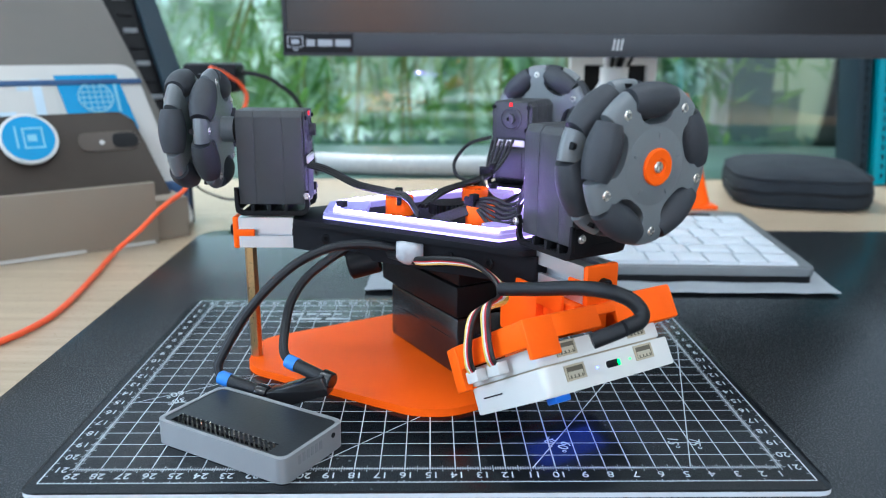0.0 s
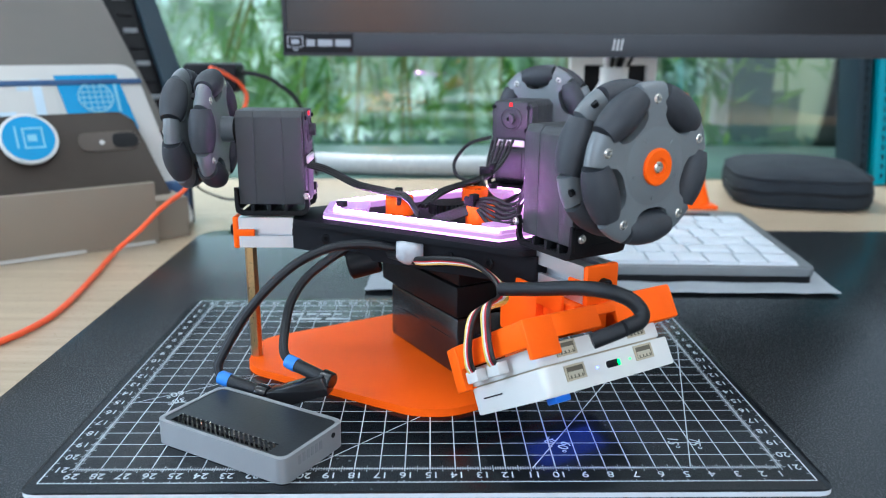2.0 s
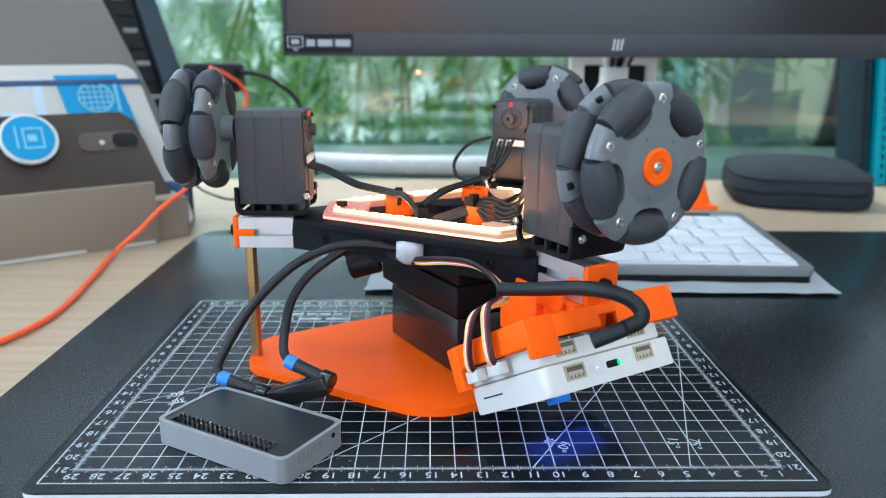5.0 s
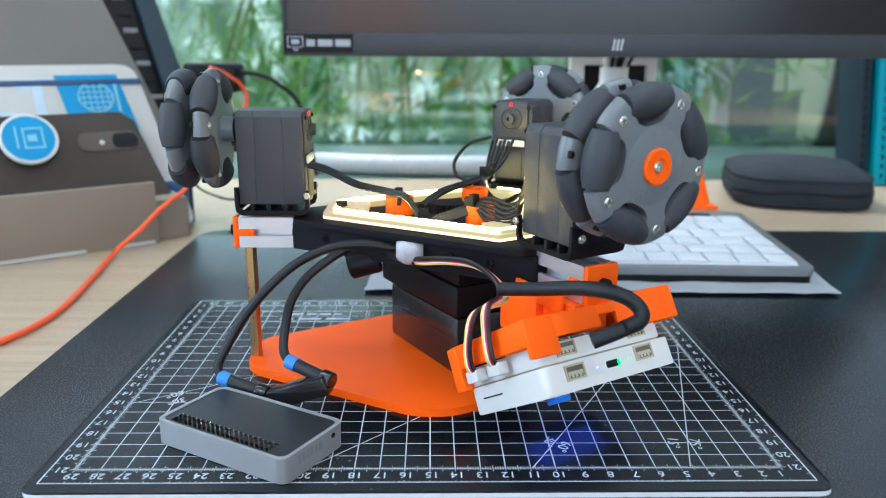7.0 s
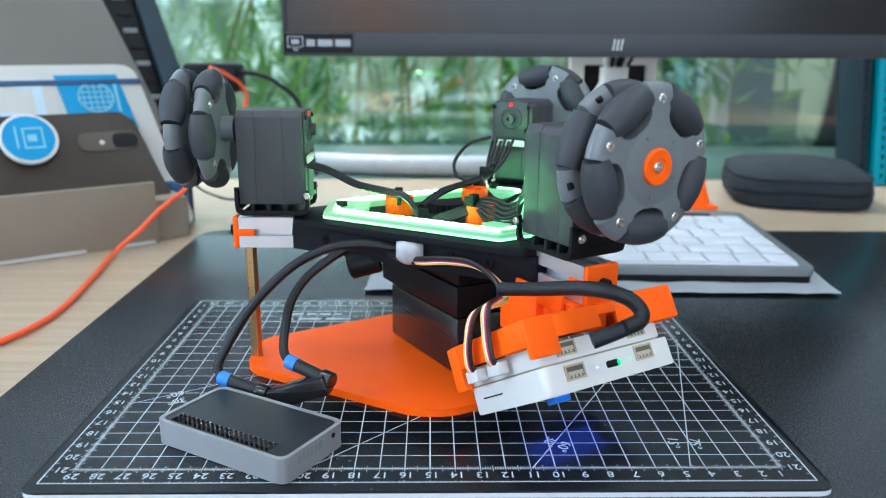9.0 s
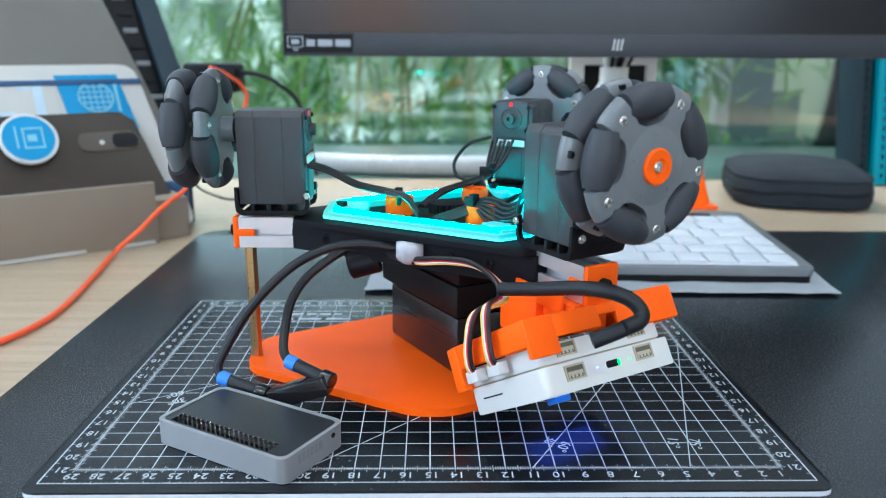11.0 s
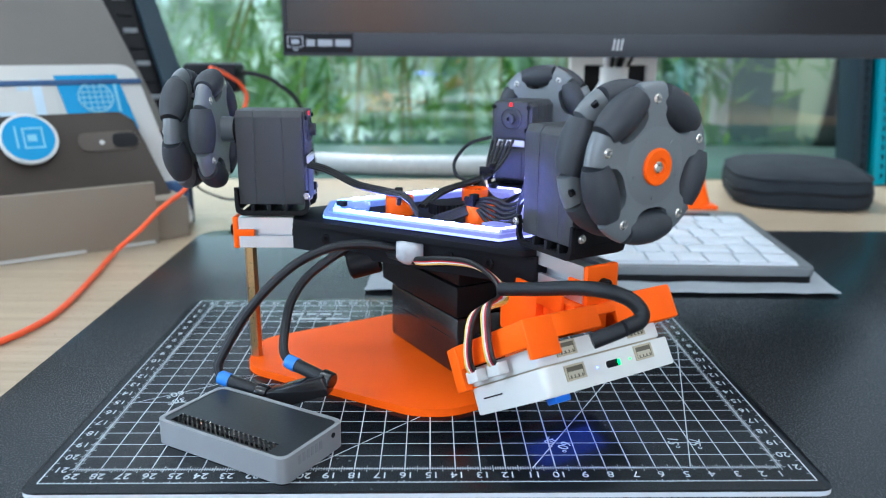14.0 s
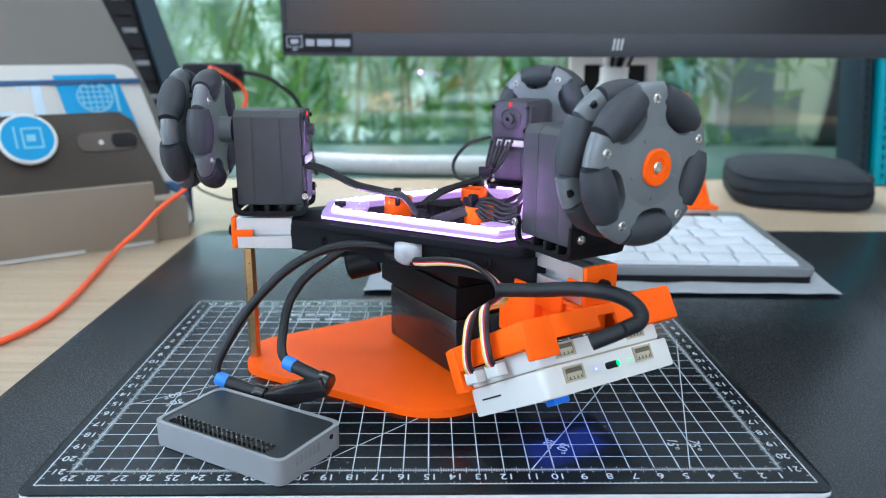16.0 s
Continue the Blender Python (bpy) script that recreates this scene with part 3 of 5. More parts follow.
def bolt(parent, m, r=0.0016, h=0.0012, material=None):
    bm = lathe([(0, 0), (r, 0), (r, h * 0.7), (r * 0.8, h), (r * 0.5, h), (r * 0.42, h * 0.35), (0, h * 0.35)], 14)
    return part("screw", bm, material or STEEL, parent, m=m)


WHEEL = {}


def spider(z, turn, bm):
    """One half of the wheel body: a rounded disc with five deep bays for the rollers."""
    made, n = bmesh.new(), 400

    def edge(th):
        d = abs((math.degrees(th) - turn + 36) % 72 - 36)      # from the nearest arm
        f = 36 - d                                             # from the middle of the bay
        deep = 0.0149 / math.cos(radians(f)) + 0.0032 * (f / 25) ** 4
        t = min(1, max(0, (d - 12.2) / 0.9))
        t = t * t * (3 - 2 * t)
        return 0.0293 - t * (0.0293 - deep)

    def half(r):
        return 0.0038 * math.sqrt(max(0.04, 1 - max(0, (r - 0.0228) / 0.0066) ** 2))

    steps = (0.25, 0.6, 0.78, 0.85, 0.9, 0.94, 0.97, 0.99, 1.0)
    rows = []
    for side in (1, -1):
        for s in (steps if side > 0 else steps[::-1]):
            row = []
            for k in range(n):
                th = 2 * math.pi * k / n
                r = edge(th) * s
                row.append(made.verts.new((r * math.cos(th), r * math.sin(th), z + side * half(r))))
            rows.append(row)
    for a, b in zip(rows, rows[1:]):
        for k in range(n):
            made.faces.new((a[k], b[k], b[(k + 1) % n], a[(k + 1) % n]))
    made.faces.new(rows[0])
    made.faces.new(rows[-1][::-1])
    return join(bm, made)


def build_wheel(robot, m):
    """Omni wheel, axle along z, outer face up; at turn 0 one outer arm points along x."""
    core = bmesh.new()
    for z, turn in ((0.0071, 0), (-0.0066, 36)):
        spider(z, turn, core)
    lathe([(0.0, 0.0085), (0.0140, 0.0085), (0.0140, 0.0109), (0.0120, 0.0113), (0.0092, 0.0118), (0.0, 0.0119)], 48, core)
    lathe([(0.0, -0.0165), (0.0062, -0.0165), (0.0062, -0.009), (0.0, -0.009)], 32, core)
    wheel = part("omni_wheel", core, GREY, robot, "grey omni wheel with black rubber rollers", m)
    rc, R = 0.0228, 0.0292
    prof = [(0, -0.0096), (0.0030, -0.0098)] + [(math.sqrt(R * R - s * s) - rc, s) for s in [(-0.0101 + 0.0202 * i / 12) for i in range(13)]] + [(0.0030, 0.0098), (0, 0.0096)]
    for z, turn in ((0.0071, 36), (-0.0066, 0)):
        for k in range(5):
            a = turn + 72 * k
            mm = pose(0, 0, z, 0, 0, a) @ Matrix.Translation((rc, 0, 0)) @ pose(0, 0, 0, 90, 0, 0)
            if "roller" not in WHEEL:
                r = part("roller", lathe(prof, 22), RUBBER, wheel, m=mm)
                WHEEL["roller"] = r.data
            else:
                r = new("roller", WHEEL["roller"])
                r.parent, r.matrix_basis = wheel, mm
    for k in range(5):
        bolt(wheel, pose(0, 0, 0.0100, 0, 0, 72 * k) @ Matrix.Translation((0.0236, 0, 0)), 0.0018, 0.0012)
        bolt(wheel, pose(0, 0, -0.0097, 180, 0, 72 * k + 36) @ Matrix.Translation((0.0236, 0, 0)), 0.0018, 0.0011)
        # black stub that imitates the dark hole in each inner arm
        part("arm_hole_stub", lathe([(0, 0), (0.0014, 0), (0.0014, 0.0016), (0, 0.0016)], 10), BLACK, wheel, m=pose(0, 0, -0.0066, 0, 0, 72 * k + 36) @ pose(0.0262, 0, 0.0032, 0, 90, 0))
        part("hub_rib", rbox(0.0098, 0.0118, -0.0004, 0.0004, 0.0108, 0.0118, 0.0003), GREY, wheel, m=pose(0, 0, 0, 0, 0, 72 * k + 30))
    part("hub_cap", lathe([(0, 0.0117), (0.0067, 0.0117), (0.0067, 0.0126), (0.0062, 0.0131), (0.0034, 0.0131), (0.0030, 0.0125), (0.0, 0.0125)], 36), ORANGE, wheel, "orange printed hub cap")
    bolt(wheel, pose(0, 0, 0.0122), 0.0021, 0.0010)
    return wheel


def build_servo(robot, a):
    """Black servo standing on its cradle at the end of an arm; x runs outwards."""
    A = seat(a)
    shell = round_poly([(-0.0124, 0.0864), (0.0124, 0.0864), (0.0124, 0.1290), (0.0098, 0.1319), (-0.0098, 0.1319), (-0.0124, 0.1290)], 0.0005, 3)
    across = pose(0, 0, 0, 90, 0, 90)
    servo = part("servo_motor", prism(shell, 0.0727, 0.0821, 0.0003, 2, m=across), SERVO, robot, "matt black servo motor", A)
    front = prism(shell, 0.0824, 0.0958, 0.0003, 2, m=across)
    prism([(y * 0.985, 0.1095 + (z - 0.1095) * 0.992) for y, z in shell], 0.0815, 0.0966, bm=front, m=across)
    part("gear_housing", front, SERVO, servo)
    part("gear_cover", prism(shell, 0.0961, 0.1045, 0.0003, 2, m=across), SERVO, servo)
    part("boss_plate", rbox(0.0712, 0.0730, -0.0105, 0.0105, 0.1105, 0.1318, 0.003, 3), SERVO, servo)
    part("back_cover", rbox(0.0716, 0.0730, -0.0118, 0.0118, 0.0870, 0.1050, 0.0008), SERVO, servo)
    part("name_plate", rbox(0.0708, 0.0718, -0.0075, 0.0075, 0.0875, 0.1035, 0.0006), SERVO, servo)
    X = pose(0.0712, 0, AXLE, 0, -90, 0)
    part("shaft_boss", lathe([(0, -0.001), (0.0068, -0.001), (0.0068, 0.0004), (0.0058, 0.0008), (0.0055, 0.0002), (0.0030, 0.0002), (0.0030, 0.0034), (0.0012, 0.0036), (0.0012, 0.001), (0, 0.001)], 28), SERVO, servo, m=X)
    part("status_light", rbox(0.0708, 0.0714, -0.0008, 0.0008, 0.1290, 0.1310, 0), LEDRED, servo, "small red status light")
    part("connector", rbox(0.0704, 0.0716, -0.0088, 0.0088, 0.1062, 0.1098, 0.0004), WHITE, servo, "white pin connector")
    for y in (-0.0107, 0.0107):
        for z in (0.0885, 0.1285):
            bolt(servo, pose(0.0712, y, z, 0, -90, 0), 0.0012, 0.0008, BLACK if z > 0.1 else STEEL)
    part("output_horn", lathe([(0, 0), (0.0078, 0), (0.0078, 0.0022), (0.006, 0.0026), (0.006, 0.006), (0, 0.006)], 32), BLACK, servo, m=pose(0.1045, 0, AXLE, 0, 90, 0))
    # cradle: a floor with two upturned ends and slots
    cr = bmesh.new()
    ends = [(0.0702, 0.0920), (0.0702, 0.0835), (0.0712, 0.0808), (0.0735, 0.0795), (0.1030, 0.0795), (0.1055, 0.0808), (0.1066, 0.0835), (0.1066, 0.0935),
            (0.1049, 0.0935), (0.1049, 0.0842), (0.1040, 0.0825), (0.1022, 0.0815), (0.0745, 0.0815), (0.0728, 0.0825), (0.0719, 0.0842), (0.0719, 0.0920)]
    for y0 in (-0.0142, 0.0122):
        prism(ends, y0, y0 + 0.002, 0.0003, 1, bm=cr, m=pose(0, 0, 0, 90, 0, 0))
    rbox(0.0735, 0.1035, -0.0135, 0.0135, 0.0796, 0.0812, 0, bm=cr)
    rbox(0.1050, 0.1065, -0.0135, 0.0135, 0.081, 0.0925, 0.0004, bm=cr)
    for x in (0.081, 0.089, 0.097):
        rbox(x, x + 0.0018, -0.0138, 0.0138, 0.0805, 0.0850, 0.0003, bm=cr)
    cradle = part("cradle", cr, BLACK, robot, "black printed servo cradle", A @ Matrix.Translation((0, 0, 0.0016)))
    for y in (-0.0145, 0.0145):
        bolt(cradle, pose(0.0712, y, 0.0895, 90 if y < 0 else -90), 0.0016, 0.0012)
    bolt(cradle, pose(0.1066, -0.0095, 0.0885, 0, 90), 0.0018, 0.0012)
    part("slit", rbox(0.1064, 0.1067, -0.0035, 0.0085, 0.0852, 0.0858, 0), PRINT, cradle)
    return servo


def build_profile(robot, a):
    """Slotted aluminium arm with an orange end cap."""
    h = 0.00775
    half = [(-h, -h), (-0.0018, -h), (-0.0018, -0.0062), (-0.0034, -0.0055), (-0.0024, -0.0030), (0.0024, -0.0030), (0.0034, -0.0055), (0.0018, -0.0062), (0.0018, -h)]
    sec = []
    for k in range(4):
        c, s = math.cos(k * math.pi / 2), math.sin(k * math.pi / 2)
        sec += [(x * c - y * s, x * s + y * c) for x, y in half]
    m = seat(a) @ pose(0.03, 0, 0.07105, 90, 0, 90)
    prof = part("aluminium_profile", prism(sec, 0, 0.0770), ALU, robot, "slotted aluminium profile", m, smooth=False)
    cap = rbox(0.1070, 0.1100, -0.0082, 0.0082, 0.0628, 0.0793, 0.0012)
    for y in (-0.0088, 0.0072):
        rbox(0.0990, 0.1085, y, y + 0.0016, 0.0694, 0.0728, 0.0004, bm=cap)
    c = part("end_cap", cap, ORANGE, robot, "orange printed end cap", seat(a))
    part("cap_bolt", lathe([(0, 0), (0.0029, 0), (0.0029, 0.0022), (0.0024, 0.0026), (0.0016, 0.0026), (0.0015, 0.001), (0, 0.001)], 20), BLACK, c, "black socket bolt", pose(0.1100, 0, 0.071, 0, 90, 0))


def build_robot():
    robot = thing("robot", "three-wheeled black and orange robot with a glowing frame", "robot", pose(CX, CY, 0))
    # middle block between the arms
    hub = prism(round_poly(tri(0.0805, 0.0075), 0.001), 0.0630, 0.0762, 0.0005)
    core = part("chassis", hub, PRINT, robot, "black printed chassis with screw holes")
    for a in ARMS:
        for s in (-1, 1):
            for r in (0.045, 0.062):
                part("screw_hole", lathe([(0.0012, 0.0004), (0.0012, 0), (0.0022, 0), (0.0026, 0.0006), (0.0022, 0.0010), (0.0012, 0.0010)], 16, close=False), BLACK, core,
                     m=arm(a) @ pose(r, s * (0.0075 + (0.0805 - r) * math.tan(radians(30))), 0.0705) @ pose(0, 0, 0, 90 if s < 0 else -90, 0, 0))
    part("deck", prism(round_poly(tri(0.079, 0.0135), 0.003), 0.0763, 0.0793, 0.0006), PRINT, robot, "black printed deck plate")
    for a in ARMS:
        build_profile(robot, a)
        build_servo(robot, a)
    # lit frame: a flat band with a raised rib
    out = tri(0.0635, 0.0145)
    fr = ring_prism(round_poly(out, 0.0012, 3), round_poly(inset(out, 0.0115), 0.004, 3), 0.0, 0.0030)
    for a in ARMS:
        prism([(0.042, -0.0095), (0.061, -0.0115), (0.061, 0.0115), (0.042, 0.0095)], 0.0008, 0.0040, 0.0004, bm=fr, m=arm(a))
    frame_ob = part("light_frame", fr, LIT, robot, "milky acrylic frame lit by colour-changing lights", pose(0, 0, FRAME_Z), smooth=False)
    rib = ring_prism(round_poly(inset(out, 0.0045), 0.001, 3), round_poly(inset(out, 0.0075), 0.003, 3), 0.0030, 0.0043)
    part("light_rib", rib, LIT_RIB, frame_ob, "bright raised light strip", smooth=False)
    # extra glowing strip that imitates light leaving the acrylic at its rim
    edge = ring_prism(round_poly(inset(out, -0.0003), 0.0012, 3), round_poly(inset(out, 0.0010), 0.001, 3), 0.0001, 0.0013)
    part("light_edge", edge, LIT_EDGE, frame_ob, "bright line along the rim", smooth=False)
    lane = inset(out, 0.0060)
    led = None
    for i in (1, 3, 5):
        a, b = Vector(lane[i]), Vector(lane[(i + 1) % 6])
        for k in range(11):
            p = a.lerp(b, (k + 1.2) / 12.4)
            m = pose(p.x, p.y, 0, 0, 0, math.degrees(math.atan2((b - a).y, (b - a).x)))
            if led is None:
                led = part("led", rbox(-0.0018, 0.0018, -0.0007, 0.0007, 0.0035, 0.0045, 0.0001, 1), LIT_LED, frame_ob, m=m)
            else:
                o = new("led", led.data)
                o.parent, o.matrix_basis = frame_ob, m
    for a in ARMS:
        part("frame_nut", hexagon(0.0028, 0.0040, 0.0068, arm(a) @ pose(0.0555, 0.003, FRAME_Z)), BLACK, robot)
    for a in ARMS:
        part("cable_ring", ring_prism(*[[(r * math.cos(k * math.pi / 16), r * math.sin(k * math.pi / 16)) for k in range(32)] for r in (0.0071, 0.0052)], 0.0793, 0.0885), ORANGE, robot, "orange printed cable ring", arm(a) @ pose(0.0265, 0, 0))
    gear = [((0.0098 if k % 2 else 0.0089) * math.cos(k * math.pi / 30), (0.0098 if k % 2 else 0.0089) * math.sin(k * math.pi / 30)) for k in range(60)]
    part("gear", prism(gear, 0.0793, 0.0845), BLACK, robot, "black toothed knob", pose(-0.002, 0.004, 0))
    # battery block under the chassis, lying along one arm
    B = arm(300)
    pack = part("battery_pack", rbox(-0.0395, 0.0305, -0.0150, 0.0150, 0.0044, 0.0340, 0.0015), GLOSSBLACK, robot, "black plastic battery case", B)
    rbm = rbox(-0.0500, 0.0305, -0.0152, 0.0152, 0.0343, 0.0500, 0.0010)
    rbox(-0.0500, 0.0300, -0.0140, 0.0140, 0.0502, 0.0632, 0.0010, bm=rbm)
    part("battery_tray", rbm, BLACK, robot, "black battery tray", B)
    for x in (-0.026, 0.006):
        part("moulded_line", rbox(x, x + 0.019, -0.01515, -0.0150, 0.0228, 0.0232, 0), BLACK, pack)
    knob = part("side_knob", lathe([(0, 0), (0.0065, 0), (0.0068, 0.001), (0.0068, 0.0140), (0.0056, 0.015), (0, 0.015)], 28), BLACK, robot, "black round knob", pose(0.1250 - CX, 0.098 - CY, 0.0625) @ pose(0, 0, 0, 0, -105, 0))
    glue = bmesh.new()
    bmesh.ops.create_icosphere(glue, subdivisions=3, radius=1)
    for v in glue.verts:
        v.co *= 1 + 0.10 * noise.noise(v.co * 2.6)
        v.co = Vector((max(-0.85, min(0.85, v.co.x)) * 0.0074, v.co.y * 0.0055, (v.co.z * 0.0062 if v.co.z < 0 else 0.0052 * v.co.z ** 0.4)))
    part("glue_blob", glue, MILKY, robot, "blob of milky hot glue", pose(-0.0202, -0.0450, 0.0712))
    build_hub(robot)
    build_robot_cables(robot)
    wheels = [build_wheel(robot, Matrix.Identity(4)) for a in ARMS]
    return robot, wheels, frame_ob


HUB = pose(0.1937 - CX, -0.0064 - CY, 0.0378, -0.7, -30.2, 302.1)   # near lower corner of the white box, from the robot's middle


def build_hub(robot):
    """White connection box, tipped, in an orange bracket below one arm. x runs outwards, y along the ports, z up."""
    H = HUB
    W, D = 0.0679, 0.0519
    low = part("connection_box", prism(round_poly([(0, 0), (0, W), (-D, W), (-D, 0)], 0.0035), 0.0, 0.0113, 0.0007), WHITE, robot, "white connection box with sockets", H)
    up = part("box_lid", prism(round_poly([(-0.0015, 0.0008), (-0.0015, W - 0.0025), (-D, W - 0.0025), (-D, 0.0008)], 0.003), 0.0120, 0.0195, 0.0007), WHITE, robot, "white upper half of the box", H)
    part("seam", prism(round_poly([(-0.002, 0.002), (-0.002, W - 0.004), (-D + 0.001, W - 0.004), (-D + 0.001, 0.002)], 0.002), 0.0112, 0.0121), BEIGE, robot, m=H)

    def socket(parent, y, z, w=0.0098, h=0.0072, x=0.0):
        s = part("socket", ring_prism([(-w / 2, -h / 2), (w / 2, -h / 2), (w / 2, h / 2), (-w / 2, h / 2)], [(-w / 2 + 0.0008, -h / 2 + 0.0008), (w / 2 - 0.0008, -h / 2 + 0.0008), (w / 2 - 0.0008, h / 2 - 0.0008), (-w / 2 + 0.0008, h / 2 - 0.0008)], -0.003, 0.0005), BEIGE, parent, "beige four-pin socket", Matrix.Translation((x, y, z)) @ pose(0, 0, 0, 90, 0, 90), smooth=False)
        # the socket is not hollow: dark plate for its shade, lighter lower half as lit
        part("socket_shade", rbox(-w / 2 + 0.0007, w / 2 - 0.0007, -h / 2 + 0.0007, h / 2 - 0.0007, 0.0002, 0.0003, 0), SOCKETSHADE, s)
        part("lit_half", rbox(-w / 2 + 0.0012, w / 2 - 0.0012, -h / 2 + 0.0010, 0.0004, 0.0002, 0.0004, 0), SOCKETLIT, s)
        for k in range(4):
            part("pin", rbox(-0.003 + 0.0019 * k, -0.0025 + 0.0019 * k, -0.0022, -0.0010, 0.0003, 0.0006, 0), SOCKETSHADE, s)
        return s

    socket(low, 0.0150, 0.0070, h=0.0060)
    socket(low, 0.0515, 0.0076, h=0.0060)
    socket(up, 0.0150, 0.0166, h=0.0058, x=-0.0015)
    socket(up, 0.0520, 0.0168, h=0.0054, x=-0.0015)
    part("usb_port", rbox(-0.002, 0.0004, 0.0305, 0.0385, 0.0046, 0.0080, 0.0012), BLACK, low, "black oblong port lit green inside")
    part("port_light", rbox(0.0004, 0.0006, 0.0366, 0.0379, 0.0052, 0.0074, 0.0002), LEDGREEN, low, "green light in the port")
    part("blue_light", rbox(0.0, 0.0005, 0.0256, 0.0263, 0.0060, 0.0067, 0), LEDBLUE, low)
    part("green_light", rbox(0.0, 0.0004, 0.0432, 0.0438, 0.0060, 0.0067, 0), LEDGREEN, low)
    part("slot", rbox(-0.043, -0.029, -0.0003, 0.0002, 0.0060, 0.0066, 0), BLACK, low, "dark slit")
    part("blue_strip", rbox(-0.010, -0.004, 0.0055, 0.0130, -0.0026, 0.0, 0.0006), mat("blue_glow_plastic", (0.03, 0.18, 0.75), 0.3), low, "blue plastic foot")
    # no lamp is seen here; plate added to throw blue on the mat
    part("glow_plate", rbox(-0.044, -0.026, 0.022, 0.060, -0.0004, 0.0002, 0), UNDERGLOW, low, "blue glowing plate added below the box to tint the mat")
    # bracket
    br = rbox(-D - 0.003, 0.0010, -0.0030, W + 0.001, 0.0280, 0.0304, 0.0008)
    plate = part("bracket", br, ORANGE, robot, "orange printed bracket holding the box", H)
    for box in ((-D - 0.003, 0.0002, -0.0036, -0.0010, 0.0200, 0.0300), (-0.0006, 0.0016, -0.0036, 0.0108, 0.0150, 0.0302), (-0.0006, 0.0016, 0.0100, 0.0335, 0.0212, 0.0301),
                (-0.0006, 0.0016, 0.0325, 0.0435, 0.0258, 0.0300), (-0.0006, 0.0016, 0.0425, 0.0565, 0.0212, 0.0301)):
        part("flange", rbox(*box, 0.0006), ORANGE, plate)
    part("bracket_tab", rbox(-0.0300, 0.0018, 0.0545, W + 0.0080, 0.0180, 0.0322, 0.0010), ORANGE, robot, "orange printed tab of the bracket", H)
    part("bracket_hook", rbox(-D - 0.004, -D + 0.0035, -0.0042, -0.0006, 0.0110, 0.0298, 0.0006), ORANGE, robot, "orange printed hook of the bracket", H)
    post = rbox(0.062, 0.088, -0.0125, 0.0105, 0.040, 0.0628, 0.0012)
    rbox(0.088, 0.108, -0.009, 0.009, 0.050, 0.0625, 0.001, bm=post)
    rbox(0.062, 0.104, -0.012, -0.0105, 0.0585, 0.066, 0.0006, bm=post)
    part("bracket_post", post, ORANGE, robot, "orange printed mounting block", arm(300))


def build_robot_cables(robot):
    def here(pts):
        return [(x - CX, y - CY, z) for x, y, z in pts]

    usb = [(0.1791, 0.035, 0.0667), (0.1915, 0.022, 0.0708), (0.2046, 0.01, 0.075), (0.2150, 0.002, 0.0762), (0.2228, 0.0, 0.0735), (0.2264, -0.002, 0.0695), (0.2248, -0.004, 0.0665), (0.2195, -0.006, 0.0650)]
    part("usb_cable", sweep(here(usb), 0.0029, 12), SLEEVE, robot, "thick black cable")
    part("usb_plug", sweep(here([(0.2250, -0.003, 0.0662), (0.2180, -0.0035, 0.0630), (0.2085, -0.004, 0.0592)]), 0.0030, 14, 6), SLEEVE, robot, "black angled plug")
    trunk = [(0.1309, 0.088, 0.0672), (0.1432, 0.075, 0.0675), (0.1571, 0.065, 0.0703), (0.1691, 0.055, 0.071), (0.1781, 0.045, 0.0665), (0.1792, 0.035, 0.0623)]
    for j, x in enumerate((-0.0385, -0.0225)):
        plug = HUB @ Vector((x, -0.0030, 0.0158))
        for k, colour in enumerate(("black", "red", "white", "yellow")):
            o = Vector((0.0011 * (k - 1.5), -0.0003 * k, 0.0007 * (1.5 - k) + 0.0006 * j))
            line = [Vector(p) + o * 0.8 for p in here(trunk)]
            for p in ((x + 0.011 - 0.004 * j, -0.0030 - 0.002 * j, 0.0400), (x + 0.006 - 0.002 * j, -0.0068, 0.0300), (x + 0.002, -0.0068, 0.0205)):
                line.append(HUB @ Vector((p[0] + 0.0012 * (1.5 - k), p[1], p[2])))
            line.append(HUB @ Vector((x + 0.0012 * (1.5 - k), -0.0035, 0.0160)))
            part("wire", sweep(line, 0.00095, 7), WIRE[colour], robot, colour + " thin wire")
        part("plug", rbox(-0.0042, 0.0042, -0.0030, 0.0020, -0.0024, 0.0024, 0.0004), WHITE, robot, "small white plug", HUB @ pose(x, -0.0030, 0.0158))
    part("wire_sleeve", sweep(here(trunk[:2]), 0.0021, 8), SLEEVE, robot, "black sleeve round the wires")
    part("cable_tie", rbox(-0.0030, 0.0030, -0.0016, 0.0016, -0.0032, 0.0032, 0.0008), BLACK, robot, "black cable tie", Matrix.Translation(here([(0.1480, 0.0715, 0.0685)])[0]) @ pose(0, 0, -35))
    # servo leads over the deck
    leads = [((0.0893, 0.118, 0.1055), (0.099, 0.118, 0.1027), (0.1131, 0.115, 0.0962), (0.1274, 0.113, 0.0930), (0.1380, 0.106, 0.0915), (0.1442, 0.100, 0.0840))]
    for k in range(6):
        o = Vector((0, 0.0011 * (k - 2.5), 0.0008 * (k % 3) - 0.001))
        part("servo_lead", sweep([Vector(p) + o for p in here(leads[0])], 0.0007, 6), WIRE["black"], robot)
    rear = [(0.0309, 0.058, 0.1096), (0.0268, 0.053, 0.0989), (0.0224, 0.045, 0.0926), (0.0152, 0.035, 0.0904), (0.0046, 0.025, 0.089), (-0.0053, 0.015, 0.0872), (-0.0148, 0.005, 0.0817)]
